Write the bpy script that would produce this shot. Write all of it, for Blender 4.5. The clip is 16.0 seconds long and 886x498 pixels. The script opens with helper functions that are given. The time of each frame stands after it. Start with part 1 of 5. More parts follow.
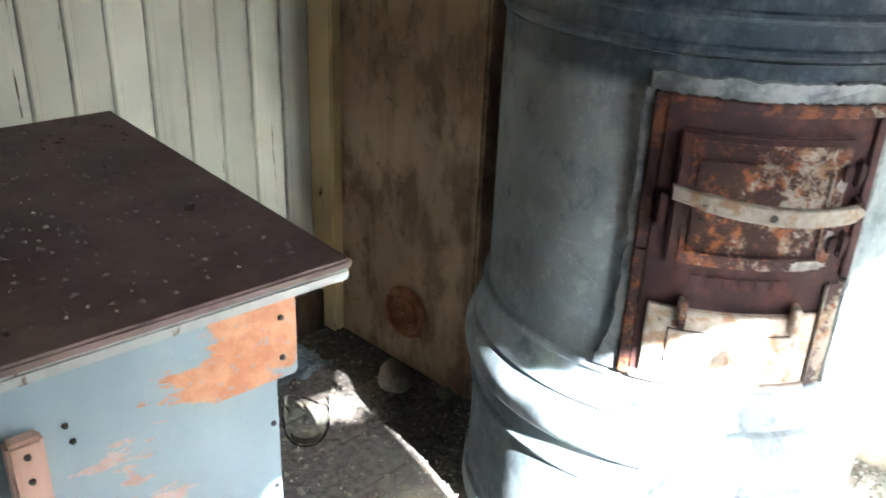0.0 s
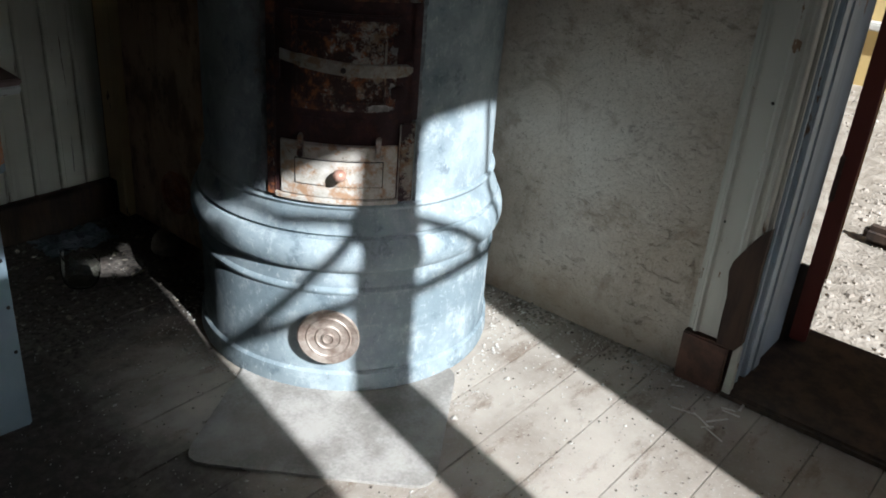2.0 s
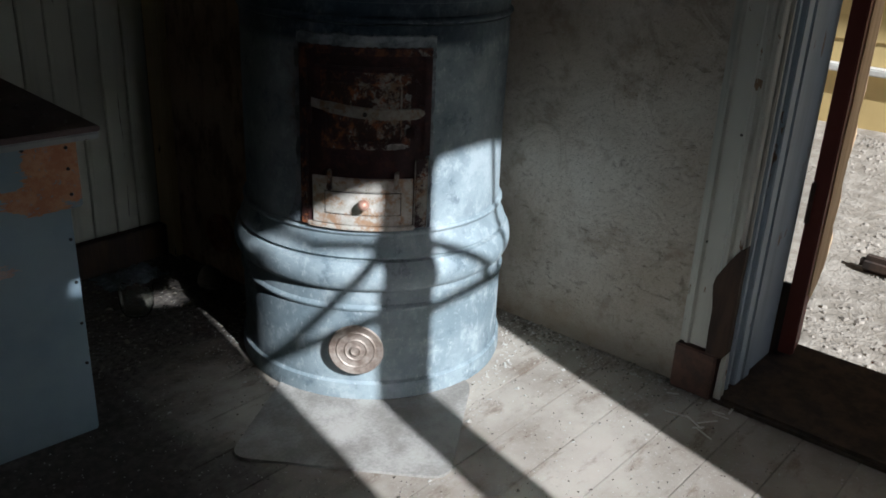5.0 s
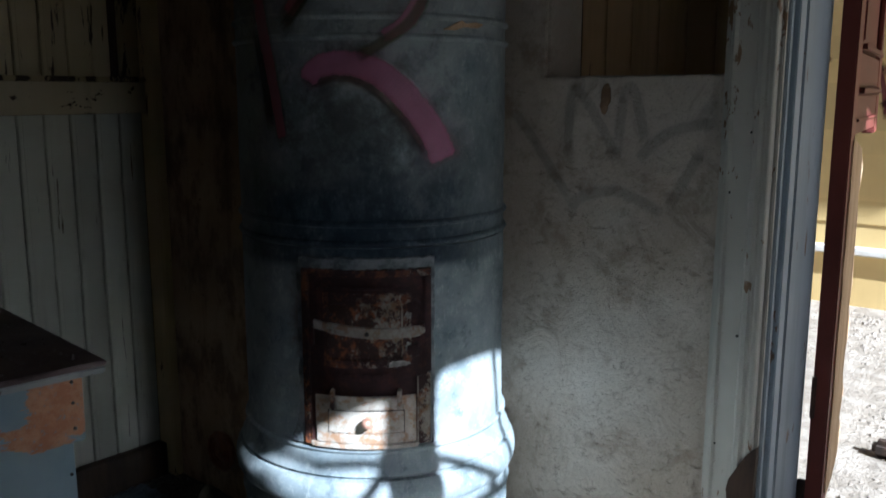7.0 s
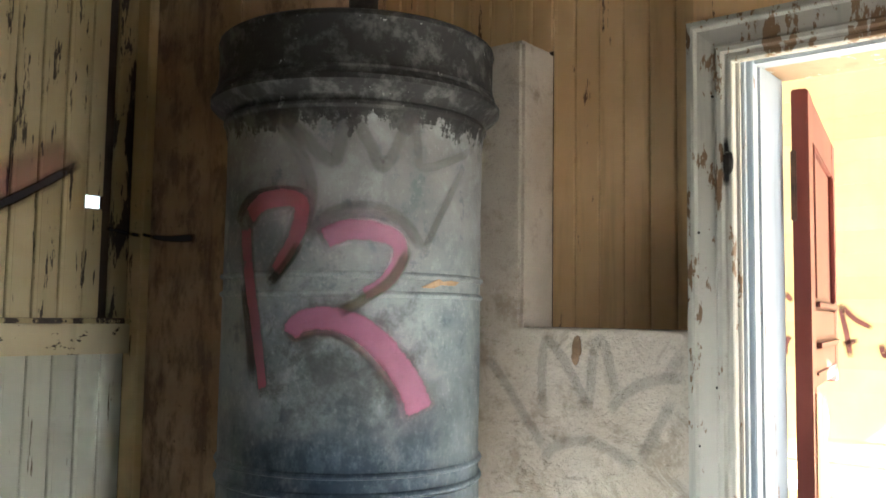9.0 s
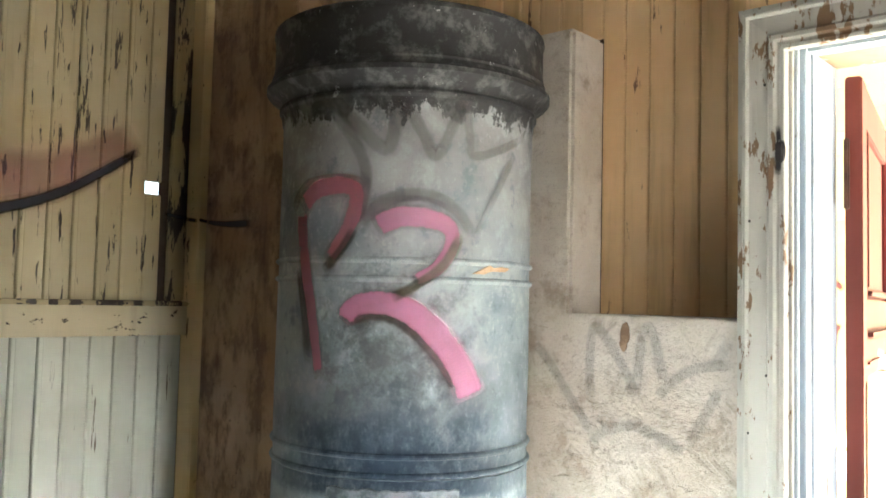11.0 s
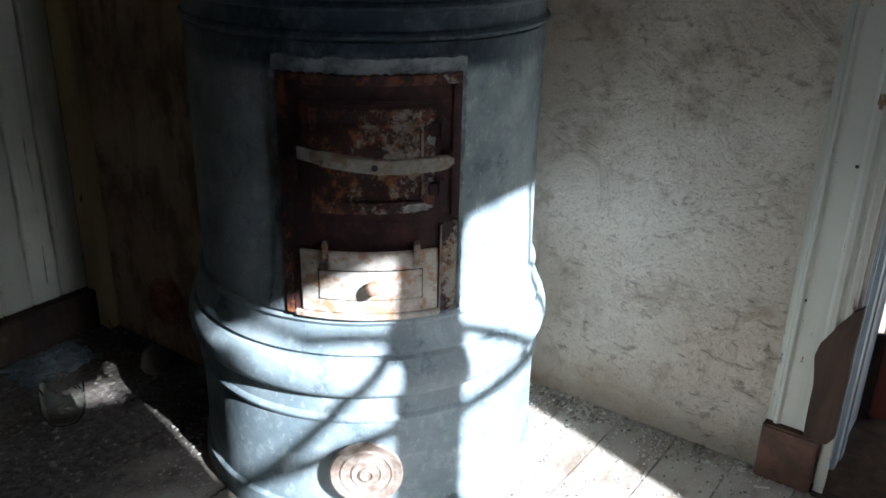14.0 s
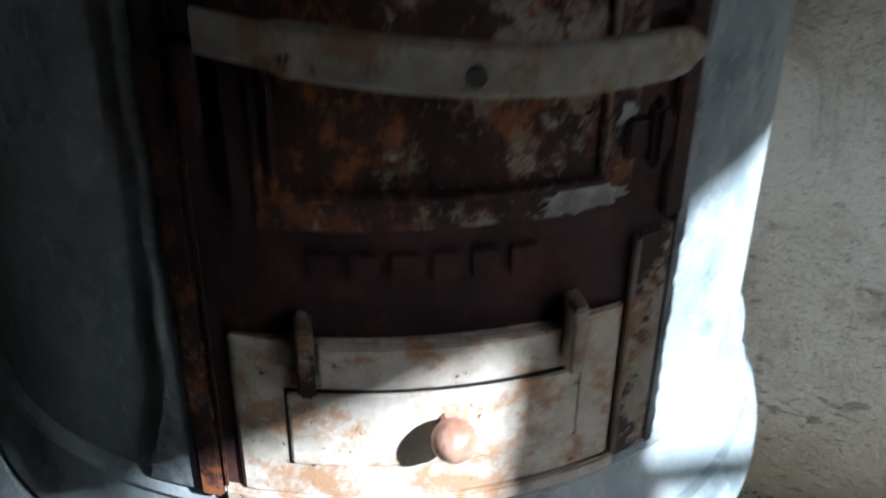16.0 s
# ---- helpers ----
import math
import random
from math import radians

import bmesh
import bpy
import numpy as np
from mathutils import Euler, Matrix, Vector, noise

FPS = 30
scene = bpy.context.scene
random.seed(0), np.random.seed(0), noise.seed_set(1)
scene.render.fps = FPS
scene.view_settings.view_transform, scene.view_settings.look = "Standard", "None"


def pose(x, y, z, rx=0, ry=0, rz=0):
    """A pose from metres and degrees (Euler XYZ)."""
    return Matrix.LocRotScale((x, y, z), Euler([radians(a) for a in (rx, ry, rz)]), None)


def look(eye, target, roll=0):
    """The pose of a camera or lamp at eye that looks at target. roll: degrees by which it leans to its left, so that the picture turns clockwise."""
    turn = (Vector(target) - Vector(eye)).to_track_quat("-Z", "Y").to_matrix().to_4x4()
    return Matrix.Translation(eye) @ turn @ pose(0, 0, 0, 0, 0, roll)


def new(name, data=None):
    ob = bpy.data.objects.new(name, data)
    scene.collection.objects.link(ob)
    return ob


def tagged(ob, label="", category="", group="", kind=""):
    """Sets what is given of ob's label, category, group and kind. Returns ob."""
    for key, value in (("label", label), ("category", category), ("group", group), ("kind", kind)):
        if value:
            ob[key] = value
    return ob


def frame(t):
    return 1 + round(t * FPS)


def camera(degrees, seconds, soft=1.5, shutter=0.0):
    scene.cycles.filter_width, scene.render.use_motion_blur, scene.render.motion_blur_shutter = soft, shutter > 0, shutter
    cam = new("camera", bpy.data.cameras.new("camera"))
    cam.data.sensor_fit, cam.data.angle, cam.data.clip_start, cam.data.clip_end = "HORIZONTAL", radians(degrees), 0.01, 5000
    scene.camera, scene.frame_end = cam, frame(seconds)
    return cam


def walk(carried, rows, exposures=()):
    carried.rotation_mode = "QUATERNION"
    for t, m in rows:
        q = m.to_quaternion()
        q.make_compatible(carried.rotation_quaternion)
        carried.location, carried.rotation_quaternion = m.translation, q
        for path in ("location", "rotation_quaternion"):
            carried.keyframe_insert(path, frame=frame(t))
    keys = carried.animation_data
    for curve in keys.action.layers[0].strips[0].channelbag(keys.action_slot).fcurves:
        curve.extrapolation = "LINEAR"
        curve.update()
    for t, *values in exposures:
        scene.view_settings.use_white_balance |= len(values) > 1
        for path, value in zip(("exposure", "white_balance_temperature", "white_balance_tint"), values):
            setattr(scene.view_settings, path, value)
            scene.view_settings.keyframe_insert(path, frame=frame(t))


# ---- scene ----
cam = camera(54.2, 16.0, 1.7, 0.25)
METRES, EYE, TILT, LEAN, TURN = 3.1, 1.155, 0.0, 0.0, -46.9
ROWS = [
    (0.0, 0.0037, 0.0091, 0.0004, 1.4188, -25.2795, -2.1751),
    (0.5, 0.0335, -0.0301, 0.0030, -0.9481, -26.4884, -2.6631),
    (1.0, 0.0689, -0.0973, -0.0005, -3.0759, -26.0517, -3.8126),
    (1.5, 0.1214, -0.1342, 0.0049, -3.7443, -25.8833, -4.1429),
    (2.0, 0.1542, -0.1753, 0.0040, -3.2955, -26.3036, -4.2699),
    (2.5, 0.1499, -0.2369, 0.0014, -2.4908, -25.5183, -3.8547),
    (3.0, 0.1488, -0.2652, 0.0119, -2.3309, -24.4803, -3.6123),
    (5.5, 0.1642, -0.2605, 0.0147, -1.6768, -21.0715, -1.8515),
    (6.0, 0.1627, -0.2615, 0.0186, -1.4821, -18.5601, -1.4099),
    (6.5, 0.1638, -0.2642, 0.0273, -1.6798, -14.7474, -0.8022),
    (7.0, 0.1606, -0.2636, 0.0362, -2.6789, -10.1969, -0.0272),
    (7.5, 0.1621, -0.2678, 0.0454, -3.4898, -5.3362, -0.0721),
    (8.0, 0.1610, -0.2754, 0.0557, -3.9135, -1.2494, -0.0030),
    (8.5, 0.1605, -0.2808, 0.0584, -4.1740, 1.8734, -0.5480),
    (9.0, 0.1590, -0.2831, 0.0595, -4.2047, 4.4327, -0.8369),
    (11.5, 0.1508, -0.2963, 0.0598, -0.3476, 2.1032, -1.1371),
    (12.0, 0.1485, -0.2811, 0.0478, 0.2269, -4.0750, -1.8648),
    (12.5, 0.1401, -0.2670, 0.0336, 1.1248, -10.2714, -1.3982),
    (13.0, 0.1274, -0.2239, 0.0288, 0.5757, -16.3266, -1.2615),
    (13.5, 0.1225, -0.1508, 0.0185, -2.9636, -20.2227, -1.7323),
    (14.0, 0.1146, -0.0821, -0.0004, -7.0264, -22.9128, -1.2982),
    (14.5, 0.1070, -0.0027, -0.0044, -11.3405, -23.8823, -1.0801),
    (15.0, 0.1094, 0.0814, -0.0076, -14.4671, -24.4198, -0.4855),
    (15.5, 0.1093, 0.1602, -0.0385, -14.0307, -26.2287, -0.2563),
    (16.0, 0.1043, 0.2179, -0.0983, -12.1621, -27.3906, -0.6418),
]
EXPOSURES = [(0.0, 5.17, 5750, 10), (0.5, 4.02, 5800, 10), (1.0, 3.07, 5700, 10), (1.5, 2.05, 5550, 10), (2.0, 1.1, 5660, 10), (3.0, 0.73, 5610, 10), (5.5, 0.67, 5510, 10), (6.5, 1.05, 5360, 10), (7.0, 1.6, 5210, 10), (7.5, 2.65, 5070, 10), (8.0, 3.7, 5320, 10), (8.5, 4.5, 5620, 10), (9.0, 4.9, 5770, 10), (11.5, 5.63, 5720, 10), (12.0, 5.23, 5690, 10), (12.5, 4.63, 5470, 10), (13.0, 3.5, 5400, 10), (13.5, 2.92, 5350, 10), (14.0, 2.15, 5400, 10), (14.5, 1.45, 5500, 10), (15.0, 1.45, 5350, 10), (15.5, 1.95, 5400, 10), (16.0, 1.65, 5450, 10)]
walk(cam, [(t, pose(0, 0, EYE, TILT, LEAN, TURN) @ pose(METRES * x, METRES * y, METRES * z, 90 + pitch, roll, yaw)) for t, x, y, z, yaw, pitch, roll in ROWS], EXPOSURES)

# ---- light: a low sun through the window behind the camera, and the sky ----
SUN_HEADING, SUN_SLOPE = 76.0, 0.69
elevation = math.atan(SUN_SLOPE)
heading = Vector((math.cos(radians(SUN_HEADING)), math.sin(radians(SUN_HEADING)), 0))
sun_data = bpy.data.lights.new("sun", "SUN")
sun_data.energy, sun_data.angle, sun_data.color = 5.0, radians(0.6), (1.0, 0.97, 0.92)
sun = new("sun", sun_data)
sun.matrix_world = look((0, 0, 8), Vector((0, 0, 8)) + heading - Vector((0, 0, SUN_SLOPE)))
world = bpy.data.worlds.new("sky")
scene.world = world
world.use_nodes = True
sky = world.node_tree.nodes.new("ShaderNodeTexSky")
sky.sky_type, sky.sun_disc, sky.sun_elevation = "NISHITA", False, elevation
sky.sun_rotation = math.atan2(-heading.x, -heading.y)
sky.air_density, sky.dust_density = 1.2, 2.0
world.node_tree.nodes["Background"].inputs["Strength"].default_value = 0.018
world.node_tree.links.new(sky.outputs[0], world.node_tree.nodes["Background"].inputs["Color"])

# ---- materials ----
class Nodes:
    """A short way to write node trees."""

    def __init__(self, name, rough=0.7, metal=0.0):
        self.m = bpy.data.materials.new(name)
        self.m.use_nodes = True
        self.t = self.m.node_tree
        self.b = self.t.nodes["Principled BSDF"]
        self.b.inputs["Roughness"].default_value = rough
        self.b.inputs["Metallic"].default_value = metal
        self.co = self.t.nodes.new("ShaderNodeNewGeometry").outputs["Position"]

    def put(self, socket, value):
        if isinstance(value, bpy.types.NodeSocket):
            self.t.links.new(value, socket)
        else:
            socket.default_value = value

    def stretch(self, sx, sy, sz):
        n = self.t.nodes.new("ShaderNodeMapping")
        self.put(n.inputs["Vector"], self.co)
        n.inputs["Scale"].default_value = (sx, sy, sz)
        return n.outputs[0]

    def noise(self, scale, detail=4, rough=0.55, vec=None, distort=0.0):
        n = self.t.nodes.new("ShaderNodeTexNoise")
        n.inputs["Scale"].default_value, n.inputs["Detail"].default_value = scale, detail
        n.inputs["Roughness"].default_value, n.inputs["Distortion"].default_value = rough, distort
        self.put(n.inputs["Vector"], vec or self.co)
        return n.outputs["Fac"]

    def voronoi(self, scale, feature="F1", vec=None):
        n = self.t.nodes.new("ShaderNodeTexVoronoi")
        n.feature = feature
        n.inputs["Scale"].default_value = scale
        self.put(n.inputs["Vector"], vec or self.co)
        return n.outputs["Distance"]

    def ramp(self, fac, lo, hi, out0=0.0, out1=1.0):
        n = self.t.nodes.new("ShaderNodeMapRange")
        n.interpolation_type = "SMOOTHSTEP"
        self.put(n.inputs["Value"], fac)
        for k, v in zip(("From Min", "From Max", "To Min", "To Max"), (lo, hi, out0, out1)):
            n.inputs[k].default_value = v
        return n.outputs["Result"]

    def math(self, op, a, b=0.0, clamp=False):
        n = self.t.nodes.new("ShaderNodeMath")
        n.operation, n.use_clamp = op, clamp
        self.put(n.inputs[0], a)
        self.put(n.inputs[1], b)
        return n.outputs[0]

    def axis(self, k):
        n = self.t.nodes.new("ShaderNodeSeparateXYZ")
        self.put(n.inputs[0], self.co)
        return n.outputs[k]

    def away(self, place, scale=(1, 1, 1)):
        """The distance from a place, with its axes stretched."""
        n = self.t.nodes.new("ShaderNodeVectorMath")
        n.operation = "SUBTRACT"
        self.put(n.inputs[0], self.co)
        n.inputs[1].default_value = place
        s = self.t.nodes.new("ShaderNodeVectorMath")
        s.operation = "MULTIPLY"
        self.put(s.inputs[0], n.outputs[0])
        s.inputs[1].default_value = scale
        e = self.t.nodes.new("ShaderNodeVectorMath")
        e.operation = "LENGTH"
        self.put(e.inputs[0], s.outputs[0])
        return e.outputs["Value"]

    def mix(self, fac, a, b):
        n = self.t.nodes.new("ShaderNodeMix")
        n.data_type = "RGBA"
        self.put(n.inputs[0], fac)
        for socket, c in ((n.inputs[6], a), (n.inputs[7], b)):
            self.put(socket, c if isinstance(c, bpy.types.NodeSocket) else (*c, 1))
        return n.outputs[2]

    def vary(self, colour, amount=0.12):
        """A little lighter or darker from piece to piece."""
        info = self.t.nodes.new("ShaderNodeObjectInfo").outputs["Random"]
        n = self.t.nodes.new("ShaderNodeHueSaturation")
        self.put(n.inputs["Value"], self.ramp(info, 0, 1, 1 - amount, 1 + amount))
        self.put(n.inputs["Color"], colour)
        return n.outputs[0]

    def done(self, colour, bump=None, strength=0.3, distance=0.004, rough=None):
        self.put(self.b.inputs["Base Color"], colour if isinstance(colour, bpy.types.NodeSocket) else (*colour, 1))
        if rough is not None:
            self.put(self.b.inputs["Roughness"], rough)
        if bump is not None:
            n = self.t.nodes.new("ShaderNodeBump")
            n.inputs["Strength"].default_value, n.inputs["Distance"].default_value = strength, distance
            self.put(n.inputs["Height"], bump)
            self.put(self.b.inputs["Normal"], n.outputs[0])
        return self.m


def plaster_grey():
    n = Nodes("grey_plaster", 0.92)
    big, mid, fine = n.noise(2.2, 5), n.noise(9, 6, 0.65), n.noise(70, 5, 0.7)
    flat = n.stretch(1, 1, 2.6)
    pits = n.noise(80, 4, 0.65, flat, 0.3)
    c = n.mix(n.ramp(big, 0.35, 0.68), (0.47, 0.405, 0.32), (0.63, 0.58, 0.50))
    c = n.mix(n.ramp(mid, 0.5, 0.70, 0, 0.7), c, (0.27, 0.20, 0.135))
    c = n.mix(n.ramp(fine, 0.55, 0.75, 0, 0.45), c, (0.68, 0.65, 0.59))
    sand = n.noise(190, 4, 0.75)
    c = n.mix(n.ramp(sand, 0.54, 0.68, 0, 0.5), c, (0.22, 0.18, 0.13))
    worn = n.ramp(n.noise(3.4, 3), 0.42, 0.62)
    c = n.mix(n.math("MULTIPLY", n.ramp(pits, 0.64, 0.74, 0, 0.75), worn), c, (0.13, 0.10, 0.07))
    blotch = n.noise(5.5, 6, 0.7, None, 1.2)
    c = n.mix(n.ramp(blotch, 0.54, 0.68, 0, 0.55), c, (0.24, 0.185, 0.13))
    low = n.ramp(n.math("ADD", n.axis(2), n.math("MULTIPLY", mid, 0.25)), 0.14, 0.26, 0.5, 0)
    c = n.mix(low, c, (0.25, 0.16, 0.085))
    trowel = n.noise(30, 8, 0.74, n.stretch(0.7, 0.7, 1.5), 0.5)
    gouge = n.math("MULTIPLY", n.ramp(trowel, 0.56, 0.70), n.ramp(n.noise(5, 4), 0.44, 0.62))
    c = n.mix(n.math("MULTIPLY", gouge, 0.35), c, (0.17, 0.13, 0.09))
    h = n.math("ADD", n.math("MULTIPLY", n.math("ADD", fine, n.math("MULTIPLY", sand, 0.6)), 0.35), n.math("SUBTRACT", mid, n.math("ADD", n.ramp(pits, 0.62, 0.74, 0, 0.35), n.math("MULTIPLY", gouge, 0.45))))
    return n.done(c, n.math("ADD", h, n.math("MULTIPLY", blotch, 1.3)), 0.8, 0.012)


def plaster_brown():
    n = Nodes("brown_plaster", 0.88)
    big, mid, fine = n.noise(3.0, 4), n.noise(11, 6, 0.65, n.stretch(1, 1, 0.55)), n.noise(60, 4, 0.7)
    c = n.mix(n.ramp(big, 0.3, 0.7), (0.37, 0.235, 0.135), (0.54, 0.385, 0.245))
    c = n.mix(n.ramp(mid, 0.45, 0.62, 0, 0.75), c, (0.14, 0.080, 0.045))
    c = n.mix(n.ramp(fine, 0.56, 0.70, 0, 0.45), c, (0.46, 0.34, 0.22))
    pock = n.noise(26, 5, 0.7)
    c = n.mix(n.ramp(pock, 0.62, 0.68, 0, 0.7), c, (0.10, 0.055, 0.030))
    ring = n.voronoi(4.3, vec=n.stretch(1, 1, 0.7))
    c = n.mix(n.ramp(n.math("ADD", ring, n.math("MULTIPLY", pock, 0.12)), 0.08, 0.22, 0.75, 0), c, (0.085, 0.042, 0.022))
    streak = n.noise(11, 4, 0.6, n.stretch(1, 1, 0.10))
    c = n.mix(n.ramp(streak, 0.54, 0.70, 0, 0.55), c, (0.12, 0.068, 0.040))
    h = n.math("ADD", mid, n.math("MULTIPLY", n.math("SUBTRACT", fine, pock), 0.5))
    return n.done(c, h, 0.75, 0.012)


def painted_boards(name, light, dark, bare, chips, dirt=0.5, long=0.28, high=0.0, fleck=20):
    """Old paint on upright boards: runs of dirt, with chips down to the wood."""
    n = Nodes(name, 0.62)
    runs = n.noise(16, 5, 0.6, n.stretch(1, 1, 0.07))
    big, chip = n.noise(2.4, 4), n.noise(fleck, 6, 0.68, n.stretch(1, 1, long))
    c = n.mix(n.ramp(big, 0.3, 0.7), light, dark)
    c = n.mix(n.ramp(runs, 0.5, 0.75, 0, dirt), c, tuple(v * 0.55 for v in dark))
    c = n.vary(c, 0.10)
    if high:  # worse flaking high up, where the rain came in
        chip = n.math("ADD", chip, n.ramp(n.axis(2), 1.25, 1.75, 0, high))
    spot = n.ramp(chip, chips, chips + 0.025)
    c = n.mix(spot, c, bare)
    return n.done(c, n.math("SUBTRACT", n.math("MULTIPLY", runs, 0.3), spot), 0.45, 0.003)


def stove_metal(name, tone=1.0, flakes=False):
    n = Nodes(name, 0.6, 0.06)
    up = n.stretch(1, 1, 0.6)
    big, mid, fine = n.noise(3.1, 5, 0.6), n.noise(13, 8, 0.72, n.stretch(1, 1, 0.85)), n.noise(80, 4, 0.7, up)
    z = n.axis(2)
    blue = n.mix(n.ramp(big, 0.34, 0.66), tuple(v * tone for v in (0.165, 0.21, 0.225)), tuple(v * tone for v in (0.33, 0.385, 0.395)))
    dull = n.mix(n.ramp(big, 0.34, 0.66), tuple(v * tone for v in (0.215, 0.220, 0.215)), tuple(v * tone for v in (0.355, 0.362, 0.355)))
    c = n.mix(n.ramp(n.math("ADD", z, n.math("MULTIPLY", big, 0.5)), 1.55, 2.0), blue, dull)
    c = n.mix(n.ramp(mid, 0.50, 0.64, 0, 0.6), c, tuple(v * tone for v in (0.42, 0.465, 0.47)))
    c = n.mix(n.ramp(mid, 0.34, 0.46, 0.65, 0), c, tuple(v * tone for v in (0.095, 0.13, 0.15)))
    c = n.mix(n.ramp(fine, 0.57, 0.68, 0, 0.38), c, tuple(v * tone for v in (0.54, 0.58, 0.57)))
    grit = n.noise(230, 3, 0.7)
    c = n.mix(n.ramp(grit, 0.56, 0.72, 0, 0.3), c, tuple(v * tone for v in (0.10, 0.12, 0.13)))
    scratch = n.noise(46, 3, 0.6, n.stretch(0.5, 0.5, 3.2), 0.8)
    c = n.mix(n.ramp(scratch, 0.64, 0.70, 0, 0.16), c, tuple(v * tone for v in (0.60, 0.64, 0.64)))
    # soot burnt into the paint above the fire door
    soot = n.math("MULTIPLY", n.ramp(z, 0.865, 0.895), n.ramp(n.math("ADD", z, n.math("MULTIPLY", n.math("SUBTRACT", big, 0.5), 0.5)), 1.02, 1.36, 1, 0))
    lump = n.noise(13, 8, 0.72)
    soot = n.math("MULTIPLY", soot, n.ramp(n.math("ADD", n.math("MULTIPLY", lump, 0.7), n.math("MULTIPLY", fine, 0.3)), 0.42, 0.66, 1.0, 0.72))
    front = n.ramp(n.away((1.072, 0.449, 0), (1, 1, 0)), 0.16, 0.34, 1.0, 0.45)
    soot = n.math("MULTIPLY", soot, front)
    cloud = n.ramp(n.math("ADD", n.away((1.02, 0.42, 1.13), (0.9, 0.9, 0.8)), n.math("MULTIPLY", n.math("SUBTRACT", lump, 0.5), 0.55)), 0.10, 0.27, 0.85, 0)
    soot = n.math("MAXIMUM", soot, n.math("MULTIPLY", cloud, n.ramp(lump, 0.38, 0.64, 1.0, 0.6)))
    c = n.mix(soot, c, n.mix(n.ramp(z, 1.0, 1.2), (0.010, 0.026, 0.044), (0.034, 0.038, 0.036)))
    # rust bled out of the iron plate's edge
    bleed = n.ramp(n.math("ADD", n.away((0.968, 0.568, 0.745), (1, 1, 0.30)), n.math("MULTIPLY", n.math("SUBTRACT", mid, 0.5), 0.16)), 0.015, 0.060, 0.75, 0)
    c = n.mix(n.math("MULTIPLY", bleed, n.ramp(fine, 0.35, 0.6, 0.6, 1.0)), c, (0.17, 0.085, 0.042))
    if flakes:
        f = n.noise(30, 8, 0.78, n.stretch(1, 1, 0.7))
        drip = n.noise(22, 5, 0.7, n.stretch(1, 1, 0.25))
        edge = n.math("ADD", n.math("ADD", n.math("MULTIPLY", f, 0.6), n.math("MULTIPLY", drip, 0.4)), n.ramp(z, 1.70, 1.86, 0, 0.30))
        c = n.mix(n.ramp(edge, 0.64, 0.67), c, n.mix(n.ramp(n.noise(17, 7, 0.72), 0.46, 0.66), (0.022, 0.023, 0.023), (0.115, 0.122, 0.114)))
        # pale flecks: paint flakes, and glints on the tar put into the colour
        c = n.mix(n.ramp(n.noise(36, 6, 0.7), 0.66, 0.69, 0, 0.9), c, (0.43, 0.45, 0.44))
    return n.done(c, n.math("ADD", n.math("MULTIPLY", mid, 0.6), n.math("MULTIPLY", fine, 0.3)), 0.30, 0.004, n.ramp(mid, 0.3, 0.7, 0.78, 0.58))


U = Vector((math.cos(radians(310)), math.sin(radians(310)), 0))  # along the fire door, to its lock side
STOVE = Vector((1.330, 0.665, 0))
DOOR_OUT = Vector((math.cos(radians(220)), math.sin(radians(220)), 0))


def rusty(name, paint=0.5, base=(0.030, 0.012, 0.012), orange=0.9, gap=0.0, pale=1.0):
    """Cast iron: oxide red, orange rust and what is left of a pale paint."""
    n = Nodes(name, 0.8, 0.15)
    d = n.t.nodes.new("ShaderNodeVectorMath")
    d.operation = "DOT_PRODUCT"
    n.put(d.inputs[0], n.co)
    d.inputs[1].default_value = U
    u = n.math("SUBTRACT", d.outputs["Value"], STOVE.dot(U))
    big, mid, fine = n.noise(16, 5, 0.65), n.noise(42, 6, 0.7), n.noise(150, 4, 0.7)
    c = n.mix(n.ramp(big, 0.42, 0.62), base, tuple(1.8 * v for v in base))
    c = n.mix(n.ramp(n.math("ADD", n.math("MULTIPLY", mid, 0.7), n.math("MULTIPLY", big, 0.3)), 0.48, 0.60, 0, orange), c, (0.30, 0.100, 0.030))
    c = n.mix(n.ramp(n.math("ADD", n.math("MULTIPLY", fine, 0.6), n.math("MULTIPLY", big, 0.4)), 0.54, 0.62, 0, 0.45 * orange), c, (0.34, 0.165, 0.07))
    grain = n.noise(55, 8, 0.82)
    left = n.math("ADD", n.math("ADD", n.math("MULTIPLY", u, 1.3), n.math("MULTIPLY", big, 0.6)), n.math("MULTIPLY", grain, 0.95))
    left = n.math("SUBTRACT", left, n.ramp(u, 0.068, 0.092, 0, gap))
    spot = n.ramp(left, 1.08 - 0.5 * paint, 1.16 - 0.5 * paint)
    spot = n.math("MULTIPLY", spot, n.ramp(n.math("ADD", n.math("MULTIPLY", fine, 0.6), n.math("MULTIPLY", mid, 0.4)), 0.345, 0.405))
    tea = n.ramp(n.noise(30, 6, 0.72), 0.47, 0.62, 0, 0.85)  # rust bleeding through the paint
    old = n.mix(n.ramp(mid, 0.3, 0.7), tuple(pale * v for v in (0.38, 0.345, 0.28)), tuple(pale * v for v in (0.56, 0.53, 0.47)))
    c = n.mix(spot, c, n.mix(tea, old, tuple(pale * v for v in (0.34, 0.185, 0.085))))
    return n.done(c, n.math("ADD", n.math("MULTIPLY", mid, 0.6), n.math("MULTIPLY", spot, 0.5)), 0.6, 0.003)


